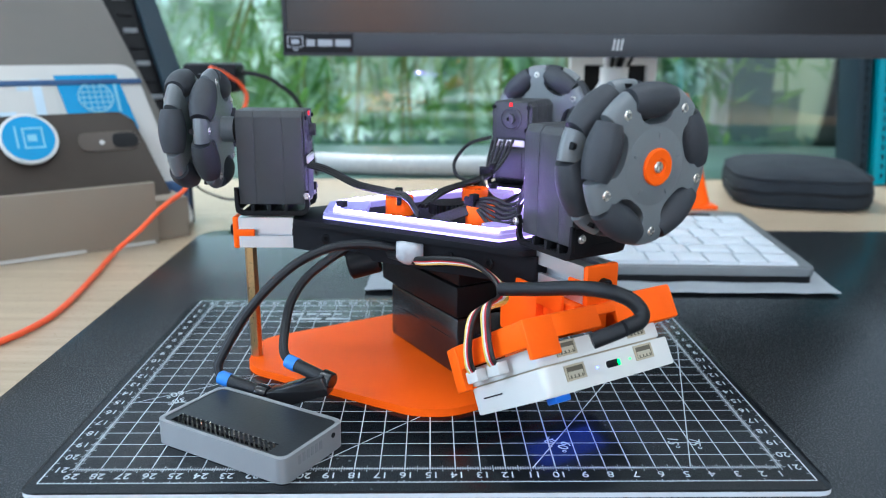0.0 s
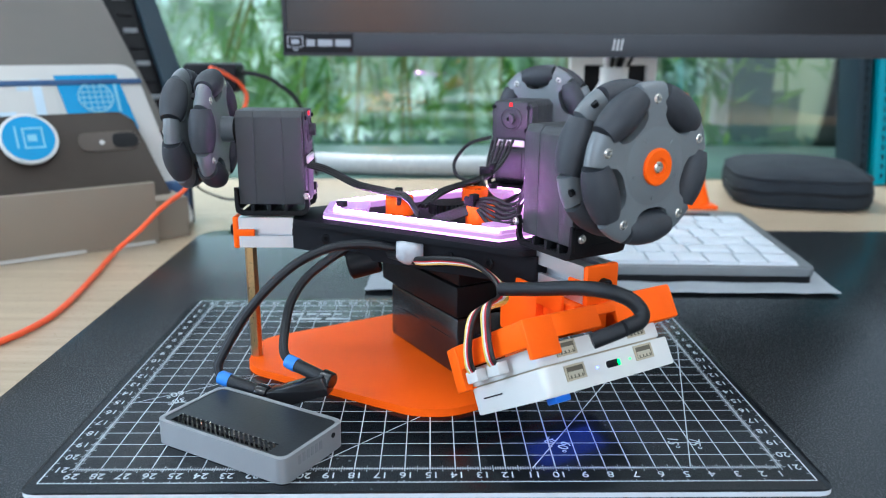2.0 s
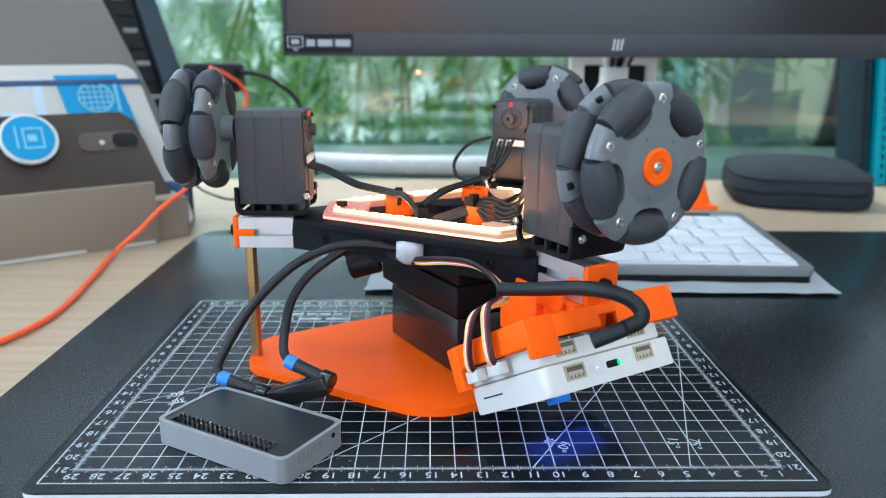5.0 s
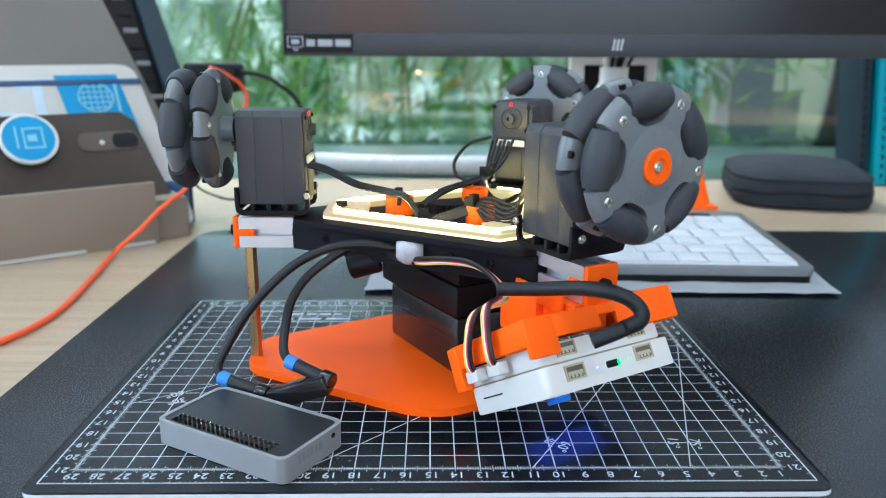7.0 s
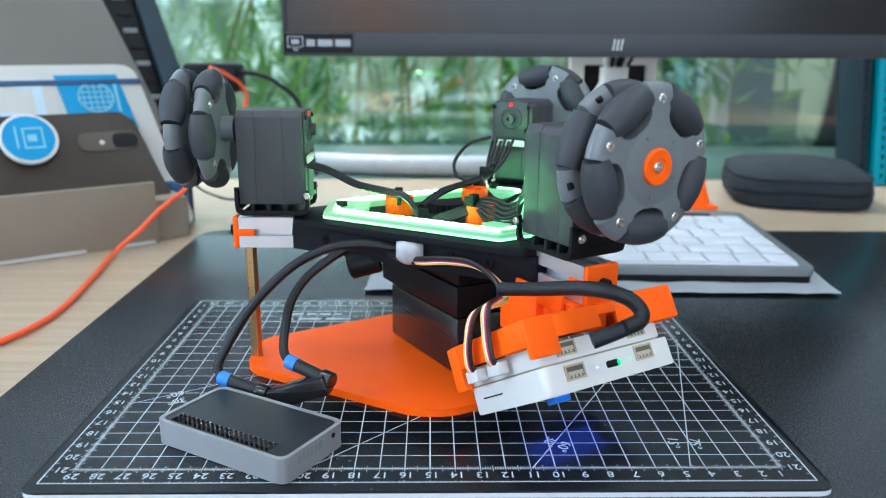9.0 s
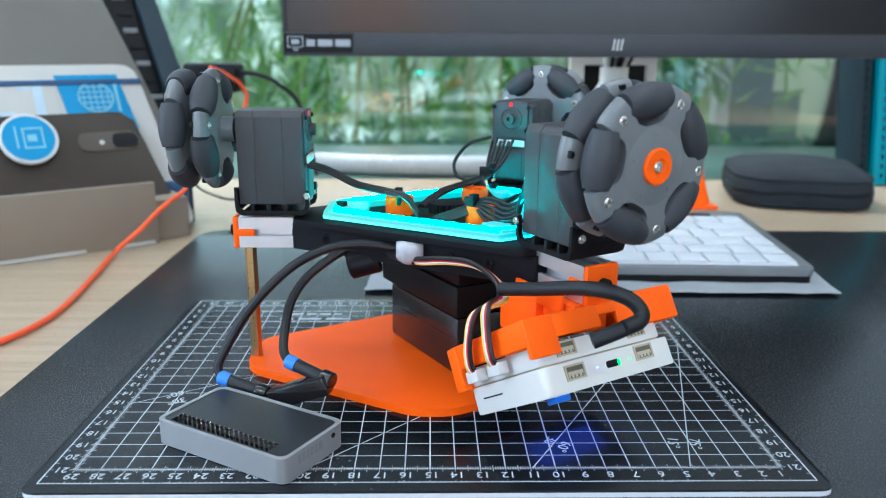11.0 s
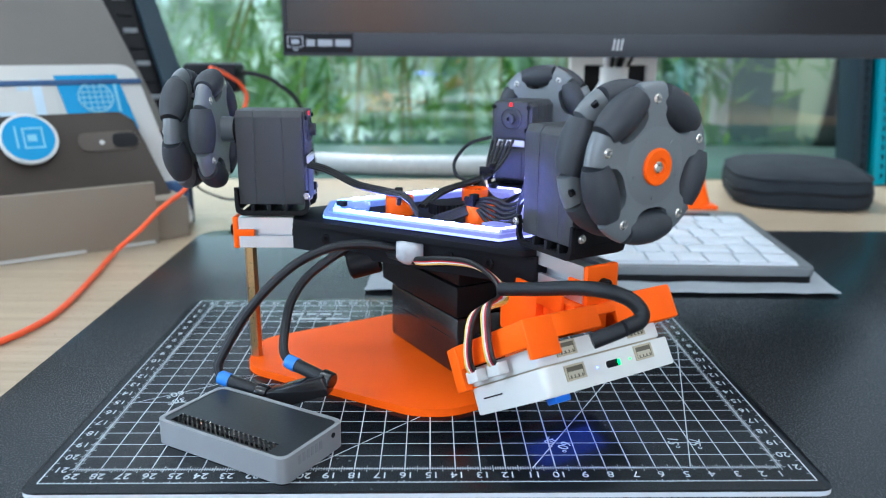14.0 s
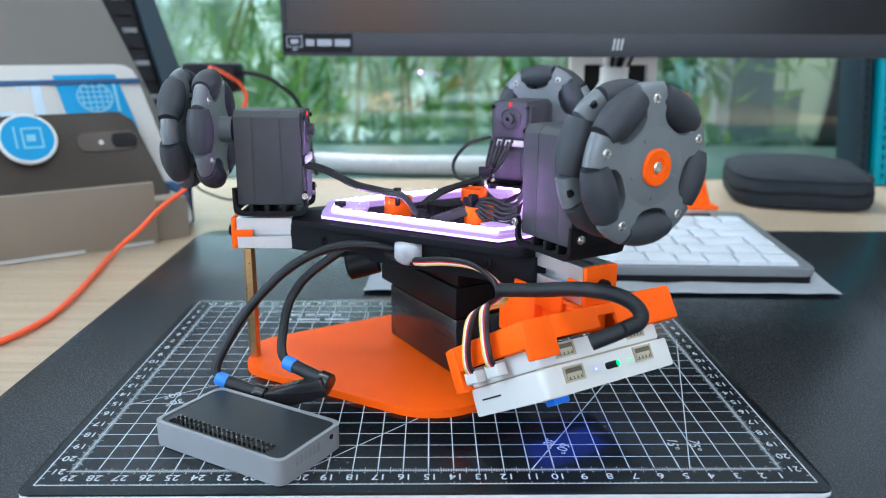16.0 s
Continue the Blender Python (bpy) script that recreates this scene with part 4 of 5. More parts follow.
    front = [(0.0345, -0.049, 0.1050), (0.031, -0.043, 0.0985), (0.030, -0.043, 0.0902), (0.024, -0.039, 0.0864), (0.0174, -0.033, 0.0881), (0.0116, -0.027, 0.0895), (0.0077, -0.025, 0.0869), (-0.0018, -0.027, 0.0838), (-0.0107, -0.029, 0.0812)]
    across = [(0.0152, 0.035, 0.0904), (0.017, 0.027, 0.0856), (0.0212, 0.017, 0.0822), (0.0265, 0.002, 0.0835), (0.0311, -0.013, 0.0896), (0.0350, -0.030, 0.0960)]
    for k in range(6):
        s = k - 2.5
        pts = [Vector(p) + Vector((0.866, -0.5, 0)) * s * (0.0026 if i == 0 else 0.0020 if i == 1 else 0.0010) + Vector((0, 0, 0.0009 * (k % 2))) for i, p in enumerate(rear)]
        part("servo_lead", sweep(pts, 0.0009, 7), WIRE["black"], robot)
        pts = [Vector(p) + Vector((0.3, 0.5, 0.8)) * s * (0.0024 if i < 5 else 0.0010) for i, p in enumerate(front)]
        part("servo_lead", sweep(pts, 0.0009, 7), WIRE["black"], robot)
    for k in range(4):
        part("servo_lead", sweep([Vector(p) + Vector((0.0016 * (k - 1.5), 0, 0.0006 * k)) for p in across], 0.0009, 7), WIRE["black"], robot)
    for p, q in (((0.1344, 0.1160, 0.0885), (0, 0, 0)), ((0.1690, 0.0985, 0.0885), (0, 0, 30)), ((0.1815, 0.1665, 0.0930), (0, 0, 70))):
        tie = rbox(-0.0012, 0.0012, -0.0040, 0.0040, -0.0030, 0.0040, 0.0008)
        rbox(-0.0020, 0.0020, -0.0052, -0.0020, 0.0030, 0.0062, 0.0006, bm=tie)
        part("cable_tie", tie, BLACK, robot, "black cable tie", Matrix.Translation(here([p])[0]) @ pose(0, 0, 0, *q))
    part("loop_cable", sweep(here([(0.1844, 0.18, 0.1119), (0.1731, 0.2, 0.1056), (0.1651, 0.21, 0.0939), (0.1658, 0.2, 0.0868), (0.1724, 0.18, 0.0861)]), 0.0011, 8), WIRE["black"], robot, "looped black cable")


def build_stand():
    stand = thing("robot_stand", "orange printed plate with a brass post under the robot", "stand", pose(0, 0, 0))
    plate = [(0.0555, 0.104), (0.143, 0.0538), (0.160, 0.0538), (0.205, 0.080), (0.205, 0.166), (0.160, 0.1922), (0.143, 0.1922), (0.0555, 0.142)]
    part("plate", prism(round_poly(plate, 0.012, 8), 0.0002, 0.0040, 0.0008, 3), ORANGE, stand, "glossy orange printed plate")
    hx = hexagon(0.0030, 0.0040, 0.0628, pose(0.0585, 0.1184, 0))
    part("post", hx, BRASS, stand, "brass hexagonal post", smooth=False)


# ---- small computer ----
def clipped(poly, axis, value, side):
    """The part of a polygon on one side of a line across an axis."""
    out = []
    for i, q in enumerate(poly):
        p = poly[i - 1]
        dp, dq = side * (p[axis] - value), side * (q[axis] - value)
        if dp * dq < 0:
            t = dp / (dp - dq)
            out.append((p[0] + (q[0] - p[0]) * t, p[1] + (q[1] - p[1]) * t))
        if dq >= 0:
            out.append(q)
    return out


def build_computer():
    M = pose(0.0948, -0.0034, 0.0004, 0, 0, -30.4)
    box = thing("mini_computer", "small grey aluminium computer case with black top", "computer", M)
    L, W, H = 0.0695, 0.0385, 0.0106
    outline = round_poly([(-L, 0), (0, 0), (0, W), (-L, W)], 0.0048, 6)
    part("case", prism(inset(round_poly([(-L, 0), (0, 0), (0, W), (-L, W)], 0.0048, 6), 0.001), 0.0003, 0.0055), SPACEGREY, box, "grey anodised aluminium shell")
    part("rim", ring_prism(outline, round_poly([(-L + 0.0018, 0.0018), (-0.0018, 0.0018), (-0.0018, W - 0.0018), (-L + 0.0018, W - 0.0018)], 0.0040, 6), 0.0, H), SPACEGREY, box, "grey anodised aluminium rim")
    inner = round_poly([(-L + 0.0019, 0.0019), (-0.0019, 0.0019), (-0.0019, W - 0.0019), (-L + 0.0019, W - 0.0019)], 0.0038, 6)
    x0, x1, y0, y1 = -0.0635, -0.0105, 0.0032, 0.0098
    top = prism(clipped(inner, 1, y1, 1), H - 0.0009, H - 0.0003)
    for shape in (clipped(inner, 1, y0, -1), clipped(clipped(clipped(inner, 1, y0, 1), 1, y1, -1), 0, x0, -1), clipped(clipped(clipped(inner, 1, y0, 1), 1, y1, -1), 0, x1, 1)):
        prism(shape, H - 0.0009, H - 0.0003, bm=top)
    part("top", top, TOPBLACK, box, "satin black top plate with an oblong opening", smooth=False)
    part("pin_header", rbox(x0 + 0.0012, x1 - 0.0012, 0.0046, 0.0096, 0.0055, 0.0072, 0.0003), BLACK, box)
    for i in range(20):
        for j in range(2):
            part("pin", rbox(-0.0621 + 0.00262 * i, -0.0615 + 0.00262 * i, 0.0056 + 0.0024 * j, 0.0062 + 0.0024 * j, 0.0070, H + 0.0007, 0.0001, 1), STEEL, box)
    for i in range(6):
        part("embossed_bar", rbox(-0.0001, 0.0001, 0.0085 + 0.0026 * i, 0.0102 + 0.0026 * i, 0.0050, 0.0088, 0), EMBOSS, box)
    part("jack", lathe([(0, 0), (0.0011, 0), (0.0011, 0.0003), (0, 0.0003)], 14), BLACK, box, m=pose(0.0, 0.0305, 0.0075, 0, 90, 0))
    # cables with plugs
    c1 = [(0.1338, 0.085, 0.0713), (0.118, 0.085, 0.0729), (0.1022, 0.085, 0.0707), (0.0864, 0.083, 0.0631), (0.0733, 0.08, 0.0516), (0.0627, 0.077, 0.0388), (0.0545, 0.073, 0.0249), (0.0517, 0.07, 0.0183), (0.0534, 0.068, 0.0135)]
    c2 = [(0.1221, 0.1, 0.0691), (0.1097, 0.1, 0.0668), (0.0988, 0.098, 0.0602), (0.0895, 0.094, 0.0529), (0.0839, 0.085, 0.0444), (0.0824, 0.076, 0.0349), (0.0827, 0.068, 0.0269), (0.0856, 0.065, 0.0226)]
    cord = thing("cable", "pair of black cables with blue rings and knurled plugs", "cable", pose(0, 0, 0))
    for c, p in ((c1, ((0.0534, 0.068, 0.0135), (0.0725, 0.0625, 0.0085))), (c2, ((0.0856, 0.065, 0.0226), (0.1035, 0.0555, 0.0180)))):
        part("cord", sweep(c, 0.0022, 10), SLEEVE, cord, "black cable")
        m = along(*p)
        ln = (Vector(p[1]) - Vector(p[0])).length
        part("collar", lathe([(0, -0.001), (0.0031, -0.001), (0.0033, 0), (0.0033, 0.0045), (0, 0.0045)], 20), BLUE, cord, "blue ring on the plug", m)
        kn = lathe([(0, 0.0045), (0.0030, 0.0045), (0.0030, ln - 0.002), (0, ln - 0.002)], 24)
        part("plug", kn, KNURL, cord, "black knurled plug", m)
        part("plug_end", lathe([(0, ln - 0.002), (0.0040, ln - 0.002), (0.0042, ln - 0.001), (0.0042, ln + 0.003), (0.0036, ln + 0.0036), (0, ln + 0.0036)], 24), GLOSSBLACK, cord, m=m)
    part("adapter_arm", rbox(-0.0145, 0.0145, -0.0045, 0.0045, -0.0040, 0.0040, 0.001), GLOSSBLACK, cord, "flat black plug body", along((0.0915, 0.0560, 0.0122), (0.1050, 0.0530, 0.0172)) @ pose(0, 0, 0, 0, 90, 0))


# ---- behind the mat ----
def build_monitor():
    mon = thing("monitor", "wide black computer monitor, dark screen", "monitor", pose(0.3164, 0.45, 0.1530))
    W = 0.2975
    part("bezel", rbox(-W, W, 0, 0.010, 0, 0.0205, 0.001), MONITOR, mon, "dark grey lower bezel")
    part("back", rbox(-W, W, 0.0035, 0.030, 0.0, 0.36, 0.003), MONITOR, mon)
    part("screen", rbox(-W + 0.004, W - 0.004, 0.0015, 0.0040, 0.0205, 0.355, 0), SCREEN, mon, "dark glossy screen")
    for x0, x1 in ((-W, -W + 0.004), (W - 0.004, W)):
        part("side_bezel", rbox(x0, x1, 0, 0.010, 0.0205, 0.36, 0.0006), MONITOR, mon)
    part("mount", rbox(-0.05, 0.05, 0.030, 0.06, 0.13, 0.23, 0.004), MONITOR, mon)
    part("mount_pole", rbox(-0.02, 0.02, 0.055, 0.095, 0.14, 1.797, 0.004), MONITOR, mon)
    st = part("sticker", rbox(-W + 0.001, -W + 0.062, -0.0004, 0.0, 0.003, 0.0195, 0), BLACK, mon, "black sticker with pale print")
    for x0, x1, z0, z1 in ((0.004, 0.018, 0.0165, 0.0173), (0.004, 0.018, 0.0075, 0.0083), (0.004, 0.0048, 0.008, 0.017), (0.0172, 0.018, 0.008, 0.017), (0.0075, 0.0145, 0.0105, 0.0145), (0.009, 0.013, 0.005, 0.0062)):
        part("print", rbox(-W + x0, -W + x1, -0.0006, -0.0004, z0, z1, 0), PRINTGREY, st)
    for x0, x1 in ((0.021, 0.0285), (0.031, 0.044), (0.0465, 0.060)):
        part("print_bar", rbox(-W + x0, -W + x1, -0.0006, -0.0004, 0.0085, 0.0145, 0), PRINTGREY, st)
    for k, x in enumerate((-0.003, 0.0005, 0.004)):
        part("maker_mark", prism([(x - 0.0006, -0.005), (x + 0.0006, -0.005), (x + 0.0022, 0.005), (x + 0.001, 0.005)], 0, 0.0004), WHITE, mon, "slanted pale mark", pose(0, 0, 0.011, 90, 0, 0))


def build_keyboard():
    K = pose(0.4304, 0.2780, -0.0030, 0, 0, -1.5)
    cl = bmesh.new()
    nx, ny = 40, 24
    vs = [[cl.verts.new((-0.325 + 0.328 * i / nx + 0.022 * (j / ny) * (i / nx), -0.041 + (0.045 + 0.195 * min(1, i / 24)) * j / ny, 0.0006 + 0.0035 * (0.5 + 0.5 * noise.noise((i * 0.25, j * 0.25, 3))) * (1 if j < 5 or i > 34 else 0.1))) for i in range(nx + 1)] for j in range(ny + 1)]
    for j in range(ny):
        for i in range(nx):
            cl.faces.new((vs[j][i], vs[j][i + 1], vs[j + 1][i + 1], vs[j + 1][i]))
    cloth = part("cleaning_cloth", cl, CLOTH, None, m=K)
    tagged(cloth, "thin grey cloth lying under the keyboard", "cloth")
    kb = thing("keyboard", "slim grey keyboard with white keys", "keyboard", K @ pose(-0.006, -0.0185, 0.0032, 2.4, 0, -1.0))
    part("body", prism(round_poly([(-0.285, 0), (0, 0), (0, 0.163), (-0.285, 0.163)], 0.006), 0.0045, 0.0105, 0.0012), KEYGREY, kb, "grey keyboard body")
    # black slab that stands in for the shadowed gap below the body
    part("base", prism(round_poly([(-0.285, 0.001), (-0.001, 0.001), (-0.001, 0.162), (-0.285, 0.162)], 0.006), -0.003, 0.0045, 0.0005), BLACK, kb)
    part("key_bed", rbox(-0.279, -0.0095, 0.0060, 0.1400, 0.0104, 0.0112, 0.0004), KEYWHITE, kb)
    rows = [(0.014, [1.2, 1, 1, 4.2, 1, 1, 1, 1, 1]), (0.0335, [1.8] + [1] * 8 + [1.6, 1, 1]), (0.053, [1.6] + [1] * 9 + [1.8, 1]), (0.0725, [1.3] + [1] * 10 + [1.8]), (0.092, [1] * 11 + [2.2]), (0.1115, [1.03] * 13)]
    for y, ws in rows:
        y *= 1.13
        x, k = -0.0105, 0.266 / sum(ws)
        for w in reversed(ws):
            part("key", rbox(x - w * k + 0.0018, x, y - 0.0082, y + 0.0112, 0.0105, 0.0135, 0.0012, 2), KEYWHITE, kb)
            x -= w * k
    part("indicator", rbox(-0.06, -0.03, 0.147, 0.155, 0.0105, 0.0112, 0.0005), BLACK, kb)


def build_background_things():
    # zipped case: a rounded pad, thick in the middle, with a stitched rim
    def pad(u, k):
        """Outline of the case, u times its full size."""
        t = 2 * math.pi * k / 72
        c, q = math.cos(t), math.sin(t)
        return 0.074 * u * math.copysign(abs(c) ** 0.45, c), 0.092 * u * math.copysign(abs(q) ** 0.5, q)

    bm = bmesh.new()
    rows = []
    for u, z in ((0.02, 0.0), (0.90, 0.0), (0.97, 0.002), (1.0, 0.008), (1.0, 0.0135), (0.985, 0.0145), (0.985, 0.0155), (1.0, 0.0165), (0.99, 0.023), (0.955, 0.0285), (0.88, 0.0325), (0.76, 0.0350), (0.6, 0.0365), (0.4, 0.0370), (0.2, 0.0370), (0.02, 0.0370)):
        row = []
        for k in range(72):
            x, y = pad(u, k)
            sag = 0.0026 * noise.noise((x * 28, y * 28, z * 9)) * min(1, z / 0.02)
            row.append(bm.verts.new((x + 0.4 * sag, y, 1.13 * z + sag)))
        rows.append(row)
    for p, q in zip(rows, rows[1:]):
        for k in range(72):
            bm.faces.new((p[k], p[(k + 1) % 72], q[(k + 1) % 72], q[k]))
    bm.faces.new(rows[0][::-1])
    bm.faces.new(rows[-1])
    case = thing("zip_case", "flat black fabric zip case on the desk", "case", pose(0.571, 0.622, DESK, 0, 0, -14))
    part("shell", bm, CASE, case)
    part("zip", sweep([(*pad(0.992, k), 0.017) for k in range(73)], 0.0013, 6, 2), BLACK, case, "black zip round the case")
    part("piping", sweep([(*pad(0.965, k), 0.0312) for k in range(73)], 0.0016, 6, 2), CASE, case, "raised piping round the top")
    # hose
    pts = [(-0.012, 0.80, 0.0085), (0.02, 0.785, 0.0085), (0.10, 0.765, 0.0085), (0.20, 0.76, 0.0085), (0.34, 0.77, 0.0085)]
    hose = part("hose", sweep(pts, 0.0132, 16, 40, wave=lambda i: 1 + 0.05 * (i % 4 < 2)), HOSE)
    tagged(hose, "ribbed white plastic hose lying on the desk", "hose")
    # white stand with black window
    st = thing("white_bracket", "white plastic bracket with a square hole", "bracket", pose(0.304, 0.62, DESK))
    part("panel", ring_prism([(0.0, 0.0), (0.095, 0.0), (0.095, 0.172), (0.0, 0.172)], [(0.015, 0.012), (0.085, 0.012), (0.085, 0.148), (0.015, 0.148)], 0, 0.012), WHITE, st, m=pose(0, 0, 0, 90, 0, 0))
    part("backing", rbox(0.014, 0.087, 0.001, 0.004, 0.010, 0.149, 0), BLACK, st)
    mug = thing("white_mug", "white mug holding black pens", "mug", pose(0.341, 0.560, DESK))
    part("cup", lathe([(0.0, 0), (0.026, 0), (0.028, 0.004), (0.027, 0.100), (0.022, 0.118), (0.0145, 0.132), (0.0145, 0.147), (0.0125, 0.147), (0.0125, 0.131), (0.019, 0.115), (0.024, 0.006), (0, 0.006)], 28), WHITE, mug)
    for k in range(6):
        part("pen", sweep([(-0.006 + 0.002 * k, 0, 0.02), (0.0035 * k - 0.008, 0.002 * (k % 3), 0.140), (0.0105 * k - 0.006, 0.003 * (k % 3), 0.185)], 0.0036, 8, 3), (WHITE, BLACK)[k % 2], mug)
    # orange printed cone piece
    cone = thing("orange_cone", "orange printed cone on a flat foot", "cone", pose(0.4400, 0.556, DESK, 0, 0, 0))
    part("cone", lathe([(0, 0.004), (0.012, 0.004), (0.0085, 0.05), (0.0065, 0.105), (0.0045, 0.122), (0, 0.122)], 20), ORANGE, cone, m=pose(0, 0, 0, 0, -12, 0))
    part("foot", rbox(-0.016, 0.016, -0.016, 0.016, 0, 0.004, 0.001), ORANGE, cone)
    # upright folders at the desk's far end
    for x, y, w, d, h, m, nm in ((0.686, 0.70, 0.018, 0.05, 0.30, NAVY, "dark navy folder standing upright"), (0.7065, 0.69, 0.015, 0.05, 0.29, TEAL, "teal folder standing upright"), (0.7235, 0.69, 0.03, 0.05, 0.30, NAVY, "dark navy folder standing upright")):
        f = thing("folder", nm, "folder", pose(x, y, DESK, 0, -5, 0), "folders")
        part("cover", rbox(0, w, 0, d, 0, h, 0.002), m, f)
        for k in range(24):
            part("ring", lathe([(0.0022, -0.0008), (0.0034, -0.0008), (0.0034, 0.0008), (0.0022, 0.0008)], 8, close=False), BLACK, f, m=pose(w / 2, -0.001, 0.012 + k * 0.0118, 0, 90, 0))


# ---- holder at the desk's edge ----
def leaning(points, thick, bevel=0.001):
    """A slab standing in the holder's leaning plane: points are (along, up)."""
    return prism(points, 0, thick, bevel, 3, m=pose(0, thick, 0, 90, 0, 0))


def build_holder():
    """x runs along the holder's front towards the window, y into it, leaning parts tilt back."""
    F = pose(-0.0860, 0.3951, DESK, 0, 0, 36)
    lean = 30.0
    box = thing("card_box", "taupe cardboard box with an open leaning lid", "box", F)
    part("front", rbox(-0.26, 0.0, 0.0, 0.006, 0.0, 0.0535, 0.001), TAUPE, box)
    part("side", rbox(0.0005, 0.031, 0.010, 0.060, 0.0, 0.036, 0.001), TAUPE, box)
    part("bottom", rbox(-0.26, 0.0, 0.006, 0.12, 0.0, 0.004, 0.001), TAUPE, box)
    part("lid", leaning([(-0.30, 0.0), (-0.005, 0.0), (0.010, 0.09), (0.0475, 0.10), (0.0, 0.31), (-0.30, 0.31)], 0.006), TAUPEDARK, box, "grey-brown inner lid", pose(0, 0.050, 0.002, -lean, 0, 0))
    for x0, x1 in ((-0.24, -0.060), (-0.035, -0.004)):
        part("white_edge", rbox(x0, x1, -0.0015, 0.0, 0.0005, 0.003, 0), PAPER, box)
    nb = thing("notebook", "white notebook with cards held by a navy band", "notebook", F @ pose(0, 0.034, 0.004, -lean, 0, 0))
    part("cover", leaning(round_poly([(-0.28, 0.0), (0.046, 0.0), (0.024, 0.1675), (-0.28, 0.1675)], 0.014), 0.010), PAPER, nb)
    c = part("card", leaning([(-0.041, 0.100), (0.015, 0.100), (0.006, 0.1565), (-0.048, 0.1565)], 0.0012, 0), CARDBLUE, nb, "blue card with a pale globe", pose(0, -0.0012, 0))
    g = bmesh.new()
    for k in range(-2, 3):
        s = math.sqrt(1 - (k / 3) ** 2)
        rbox(-0.0165 - 0.0145 * s, -0.0165 + 0.0145 * s, -0.0006, 0, 0.1335 + k * 0.0053 - 0.0005, 0.1335 + k * 0.0053 + 0.0005, 0, bm=g)
        rbox(-0.0165 + k * 0.0053 - 0.0005, -0.0165 + k * 0.0053 + 0.0005, -0.0007, 0, 0.1335 - 0.0145 * s, 0.1335 + 0.0145 * s, 0, bm=g)
    join(g, lathe([(0.0143, 0.0), (0.0156, 0.0), (0.0156, 0.0007), (0.0143, 0.0007), (0.0143, 0.0)], 32, close=False), pose(-0.0165, 0, 0.1335, 90, 0, 0))
    part("globe_print", g, PALEBLUE, c)
    part("print_bar", rbox(0.001, 0.0035, -0.0005, 0, 0.118, 0.150, 0), PALEBLUE, c)
    part("printed_card", rbox(-0.15, -0.050, -0.0010, 0.0, 0.095, 0.154, 0.0002), PAPER, nb)
    for x0, x1, z0, z1 in ((-0.068, -0.060, 0.10, 0.153), (-0.080, -0.070, 0.142, 0.152), (-0.098, -0.084, 0.108, 0.122), (-0.082, -0.074, 0.110, 0.120), (-0.115, -0.100, 0.128, 0.136)):
        part("print_bar", rbox(x0, x1, -0.0014, -0.0010, z0, z1, 0), FADED, nb)
    part("band", rbox(-0.285, 0.0275, -0.0024, -0.0004, 0.1465, 0.1515, 0.0006), BAND, nb, "navy elastic band")
    ph = thing("smartphone", "dark brown phone with a round blue grip", "phone", F @ pose(0, 0.014, 0.004, -lean, 0, 0))
    part("body", leaning(round_poly([(-0.16, 0.0), (0.032, 0.0), (0.005, 0.1205), (-0.16, 0.1205)], 0.014, 8), 0.009, 0.0025), PHONE, ph)
    part("camera_bump", prism(round_poly([(-0.044, 0.083), (0.007, 0.083), (0.007, 0.101), (-0.044, 0.101)], 0.009, 6), 0.0, 0.0012, 0.0005, m=pose(0, 0, 0, 90, 0, 0)), mat("bump_brown", (0.075, 0.060, 0.048), 0.35, spec=0.25), ph)
    part("lens", prism(round_poly([(-0.016, 0.085), (0.006, 0.085), (0.006, 0.099), (-0.016, 0.099)], 0.007, 6), 0.0012, 0.0018, 0.0002, m=pose(0, 0, 0, 90, 0, 0)), BLACK, ph)
    part("flash", lathe([(0, 0), (0.0022, 0), (0.0022, 0.0006), (0, 0.0006)], 14), PAPER, ph, m=pose(-0.025, -0.0012, 0.091, 90, 0, 0))
    grip = part("grip", lathe([(0, 0.0), (0.018, 0.0), (0.018, 0.004), (0.0225, 0.0045), (0.0230, 0.0065), (0.0220, 0.0078), (0, 0.0078)], 40), WHITE, ph, "white round phone grip", pose(-0.083, 0, 0.096, 90, 0, 0))
    part("grip_disc", lathe([(0, 0.0078), (0.0200, 0.0078), (0.0200, 0.0082), (0, 0.0082)], 40), CARDBLUE, grip, "blue disc with pale print")
    for x0, x1, y0, y1 in ((-0.003, 0.011, 0.008, 0.0095), (-0.003, 0.011, -0.0095, -0.008), (0.010, 0.0115, -0.0095, 0.0095), (-0.0045, -0.003, -0.0095, 0.0095), (-0.001, 0.006, -0.003, 0.003), (-0.010, -0.0085, -0.009, 0.011)):
        part("print_bar", rbox(x0, x1, y0, y1, 0.0082, 0.0085, 0), PALEBLUE, grip)
    sl = thing("black_rack", "black slotted rack leaning behind the box", "rack", F @ pose(0.0, 0.062, 0.0, -lean, 0, 0))
    part("plate", leaning([(-0.02, 0.0), (0.0, 0.0), (0.010, 0.085), (0.073, 0.095), (0.057, 0.30), (-0.02, 0.30)], 0.012), BLACK, sl)
    part("edge", leaning([(0.058, 0.095), (0.082, 0.095), (0.064, 0.30), (0.046, 0.30)], 0.008), NAVY, sl, m=pose(0, -0.008, 0))
    for k in range(11):
        z = 0.095 + k * 0.0185
        x = 0.052 - 0.105 * (z - 0.09) * 1.1
        part("slot", rbox(x - 0.007, x + 0.007, -0.0014, 0.0, z, z + 0.0055, 0.0005), GREY if k % 2 == 0 else BLACK, sl)
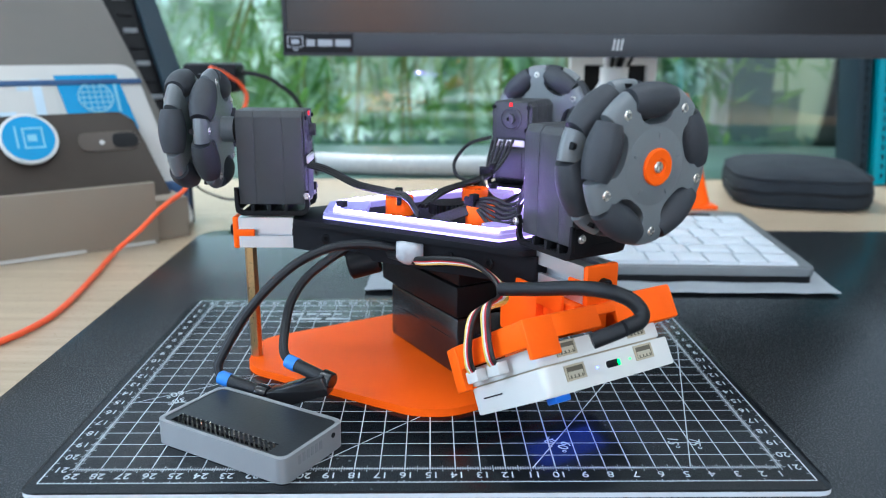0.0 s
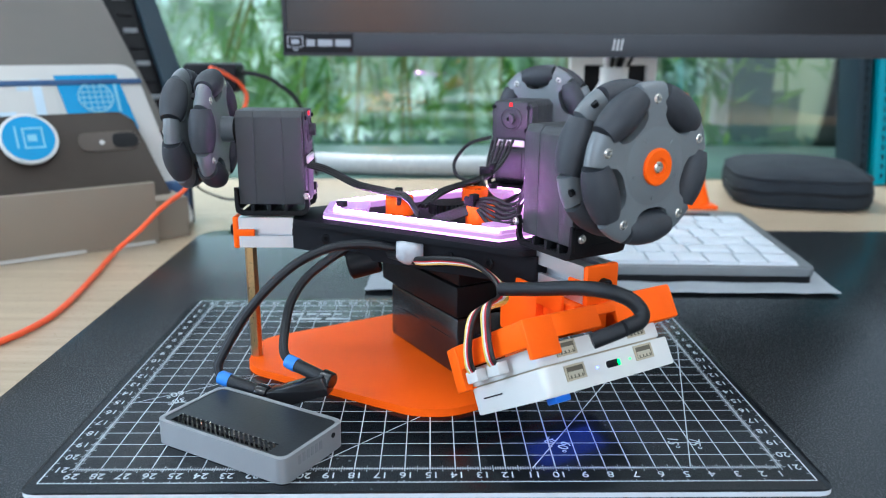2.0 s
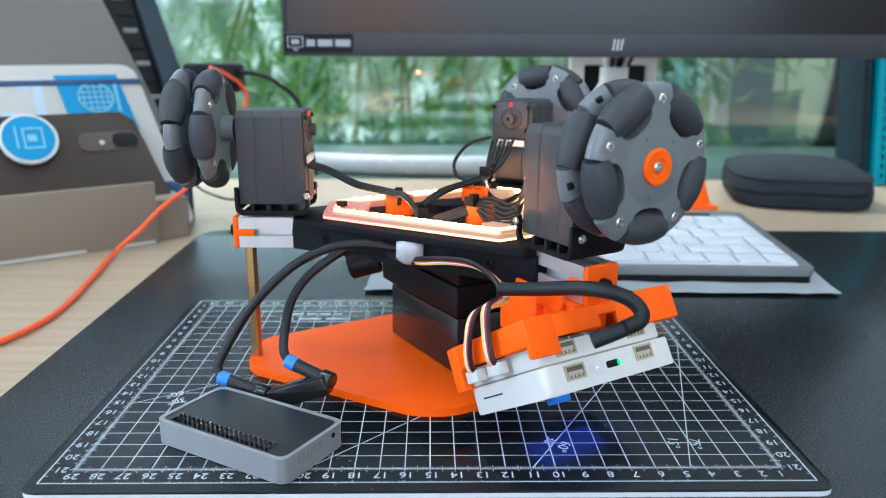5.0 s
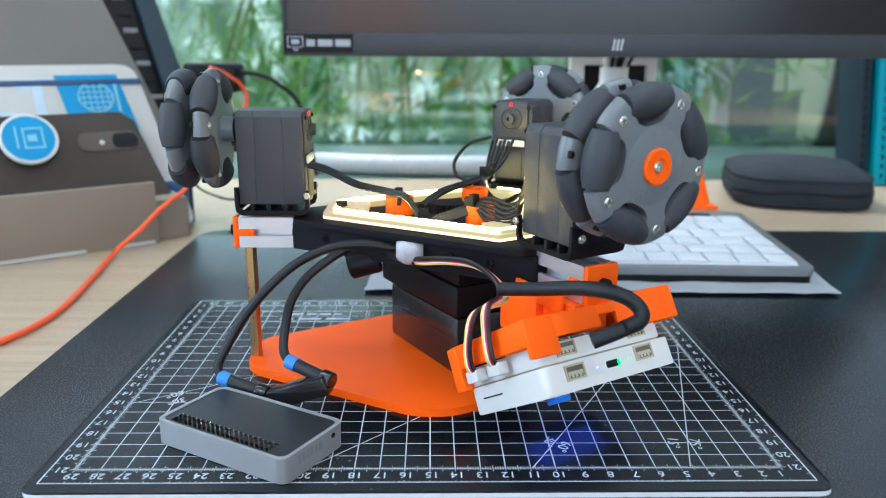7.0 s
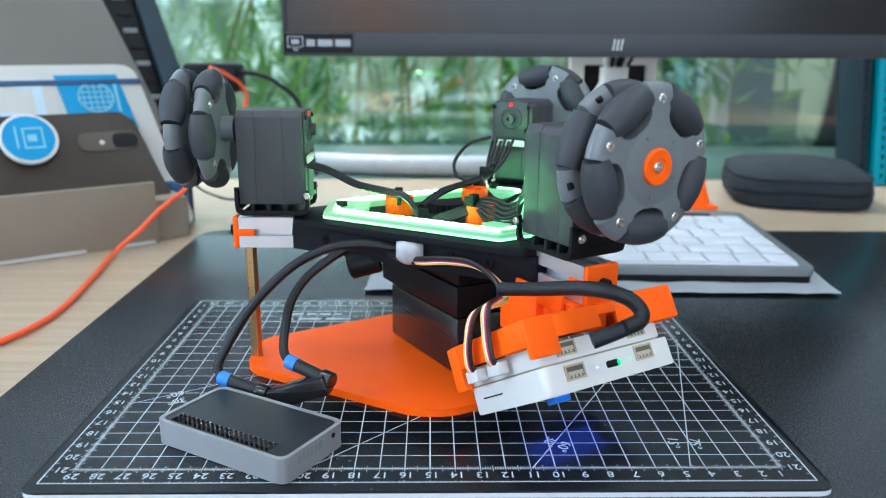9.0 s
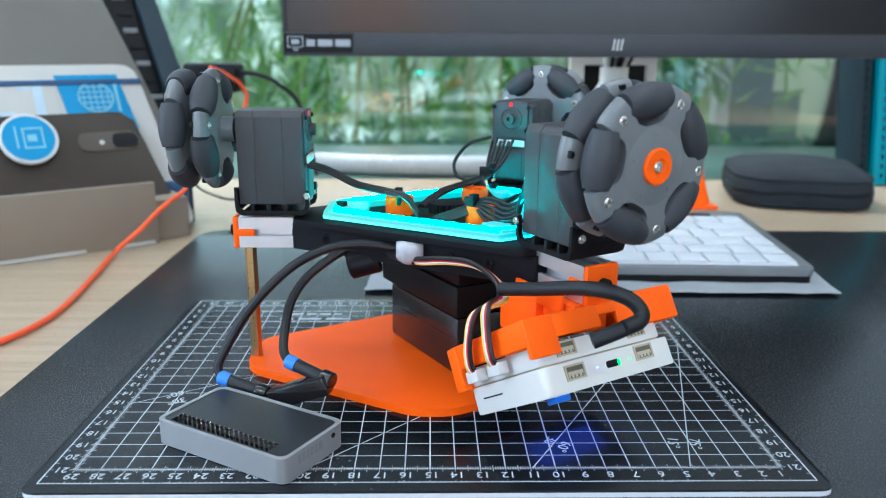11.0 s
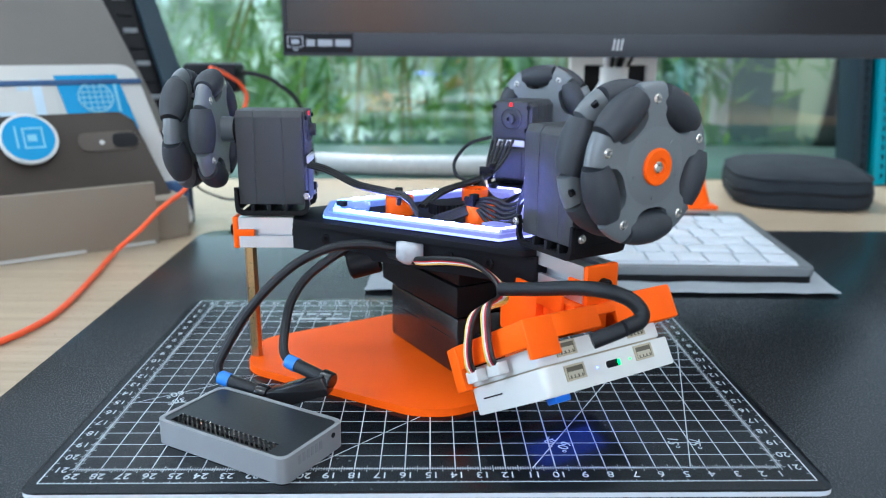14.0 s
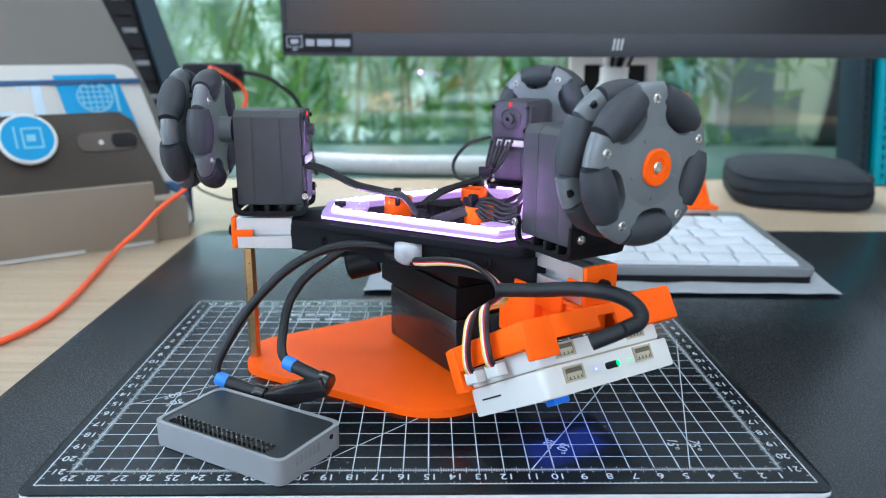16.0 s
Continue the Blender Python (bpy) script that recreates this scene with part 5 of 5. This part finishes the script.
    part("shelf", rbox(-0.085, -0.034, 0.49, 0.53, 0.118, 0.1455, 0.004), BLACK, sl, "black box on the rack", sl.matrix_basis.inverted())
    pts = [(-0.112, 0.115, -0.0026), (-0.0961, 0.154, -0.0026), (-0.0900, 0.1741, -0.0026), (-0.0873, 0.2045, -0.0026), (-0.0936, 0.2608, -0.0026), (-0.1067, 0.345, -0.0018), (-0.0983, 0.355, 0.0066), (-0.0885, 0.362, 0.0154), (-0.0761, 0.37, 0.0285), (-0.0688, 0.378, 0.035), (-0.0601, 0.39, 0.042), (-0.0640, 0.430, 0.0480), (-0.0449, 0.48, 0.0736), (-0.0290, 0.5, 0.1068), (-0.031, 0.5, 0.1235), (-0.0407, 0.48, 0.1360), (-0.0495, 0.46, 0.1425)]
    oc = part("orange_cable", sweep(pts, 0.0020, 10), CABLEORANGE)
    tagged(oc, "bright orange cable running over the desk", "cable")
    bb = thing("blue_block", "small dark blue box standing behind the card box", "box", pose(-0.1089, 0.452, DESK))
    part("body", rbox(0, 0.0292, 0, 0.03, 0, 0.0436, 0.003), BAND, bb)
    part("label", rbox(0.004, 0.0262, -0.0006, 0, 0.004, 0.0330, 0), PAPER, bb, "white paper label")
    bc = part("black_cable", sweep([(-0.050, 0.515, 0.138), (-0.02, 0.52, 0.134), (0.0, 0.52, 0.125), (0.02, 0.53, 0.10), (0.03, 0.55, 0.03)], 0.0022, 8), SLEEVE)
    tc = part("thin_cable", sweep([(-0.0783, 0.47, -0.003), (-0.0783, 0.47, 0.0328), (-0.064, 0.46, 0.0292), (-0.0483, 0.45, 0.0257), (-0.0354, 0.44, 0.025), (-0.02, 0.42, 0.0294)], 0.0011, 8), SLEEVE)
    tagged(tc, "thin black cable lying behind the wheel", "cable")
    tagged(bc, "thin black cable hanging behind the robot", "cable")


build_room()
build_floor_lamp()
build_outside()
build_desk()
build_mat()
ROBOT, WHEELS, LIGHT = build_robot()
build_stand()
build_computer()
build_monitor()
build_keyboard()
build_background_things()
build_holder()


def motions():
    """The wheels turn to and fro on a four-second beat; the lit frame runs once through the colours."""
    out = [(0.30, 0), (0.42, 3.1), (0.5, 10.5), (0.6, 25.1), (0.8, 64.9), (1.0, 102.6), (1.2, 143.4), (1.35, 168.5), (1.5, 177.9), (1.7, 180)]
    back = [(2.3, 180), (2.42, 176.9), (2.5, 169.5), (2.6, 154.9), (2.8, 115.1), (3.0, 78.5), (3.2, 36.6), (3.35, 11.5), (3.5, 3.1), (3.7, 0)]
    turns = [(0.0, 0)]
    for start, legs in ((0, out + back), (4, out + back), (8, out + back), (12, out)):
        turns += [(start + t, a) for t, a in legs]
    turns.append((16.0, 180))
    for wheel, a, first in zip(WHEELS, ARMS, (39.5, 57.0, 48.0)):
        face = arm(a) @ Matrix.Translation((TIP - 0.0145, 0, AXLE)) @ pose(0, 0, 0, 90, 0, 90)
        if a == 300:                                   # this one's place, turn and tip are fitted to the camera's view
            face = pose(0.0624, -0.1098, 0.1219, 0, 0, 301.6) @ pose(0, 0, 0, 90, 0, 90) @ pose(0, 0, 0, 1.3, 0, 0)
        walk(wheel, [(t, face @ pose(0, 0, 0, 0, 0, first + turn)) for t, turn in turns])
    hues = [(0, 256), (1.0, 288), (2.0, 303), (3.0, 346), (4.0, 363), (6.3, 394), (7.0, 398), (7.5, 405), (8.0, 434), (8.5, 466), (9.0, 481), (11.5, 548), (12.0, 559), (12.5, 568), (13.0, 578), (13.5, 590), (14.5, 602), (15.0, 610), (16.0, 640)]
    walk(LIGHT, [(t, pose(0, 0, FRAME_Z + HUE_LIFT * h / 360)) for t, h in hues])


motions()
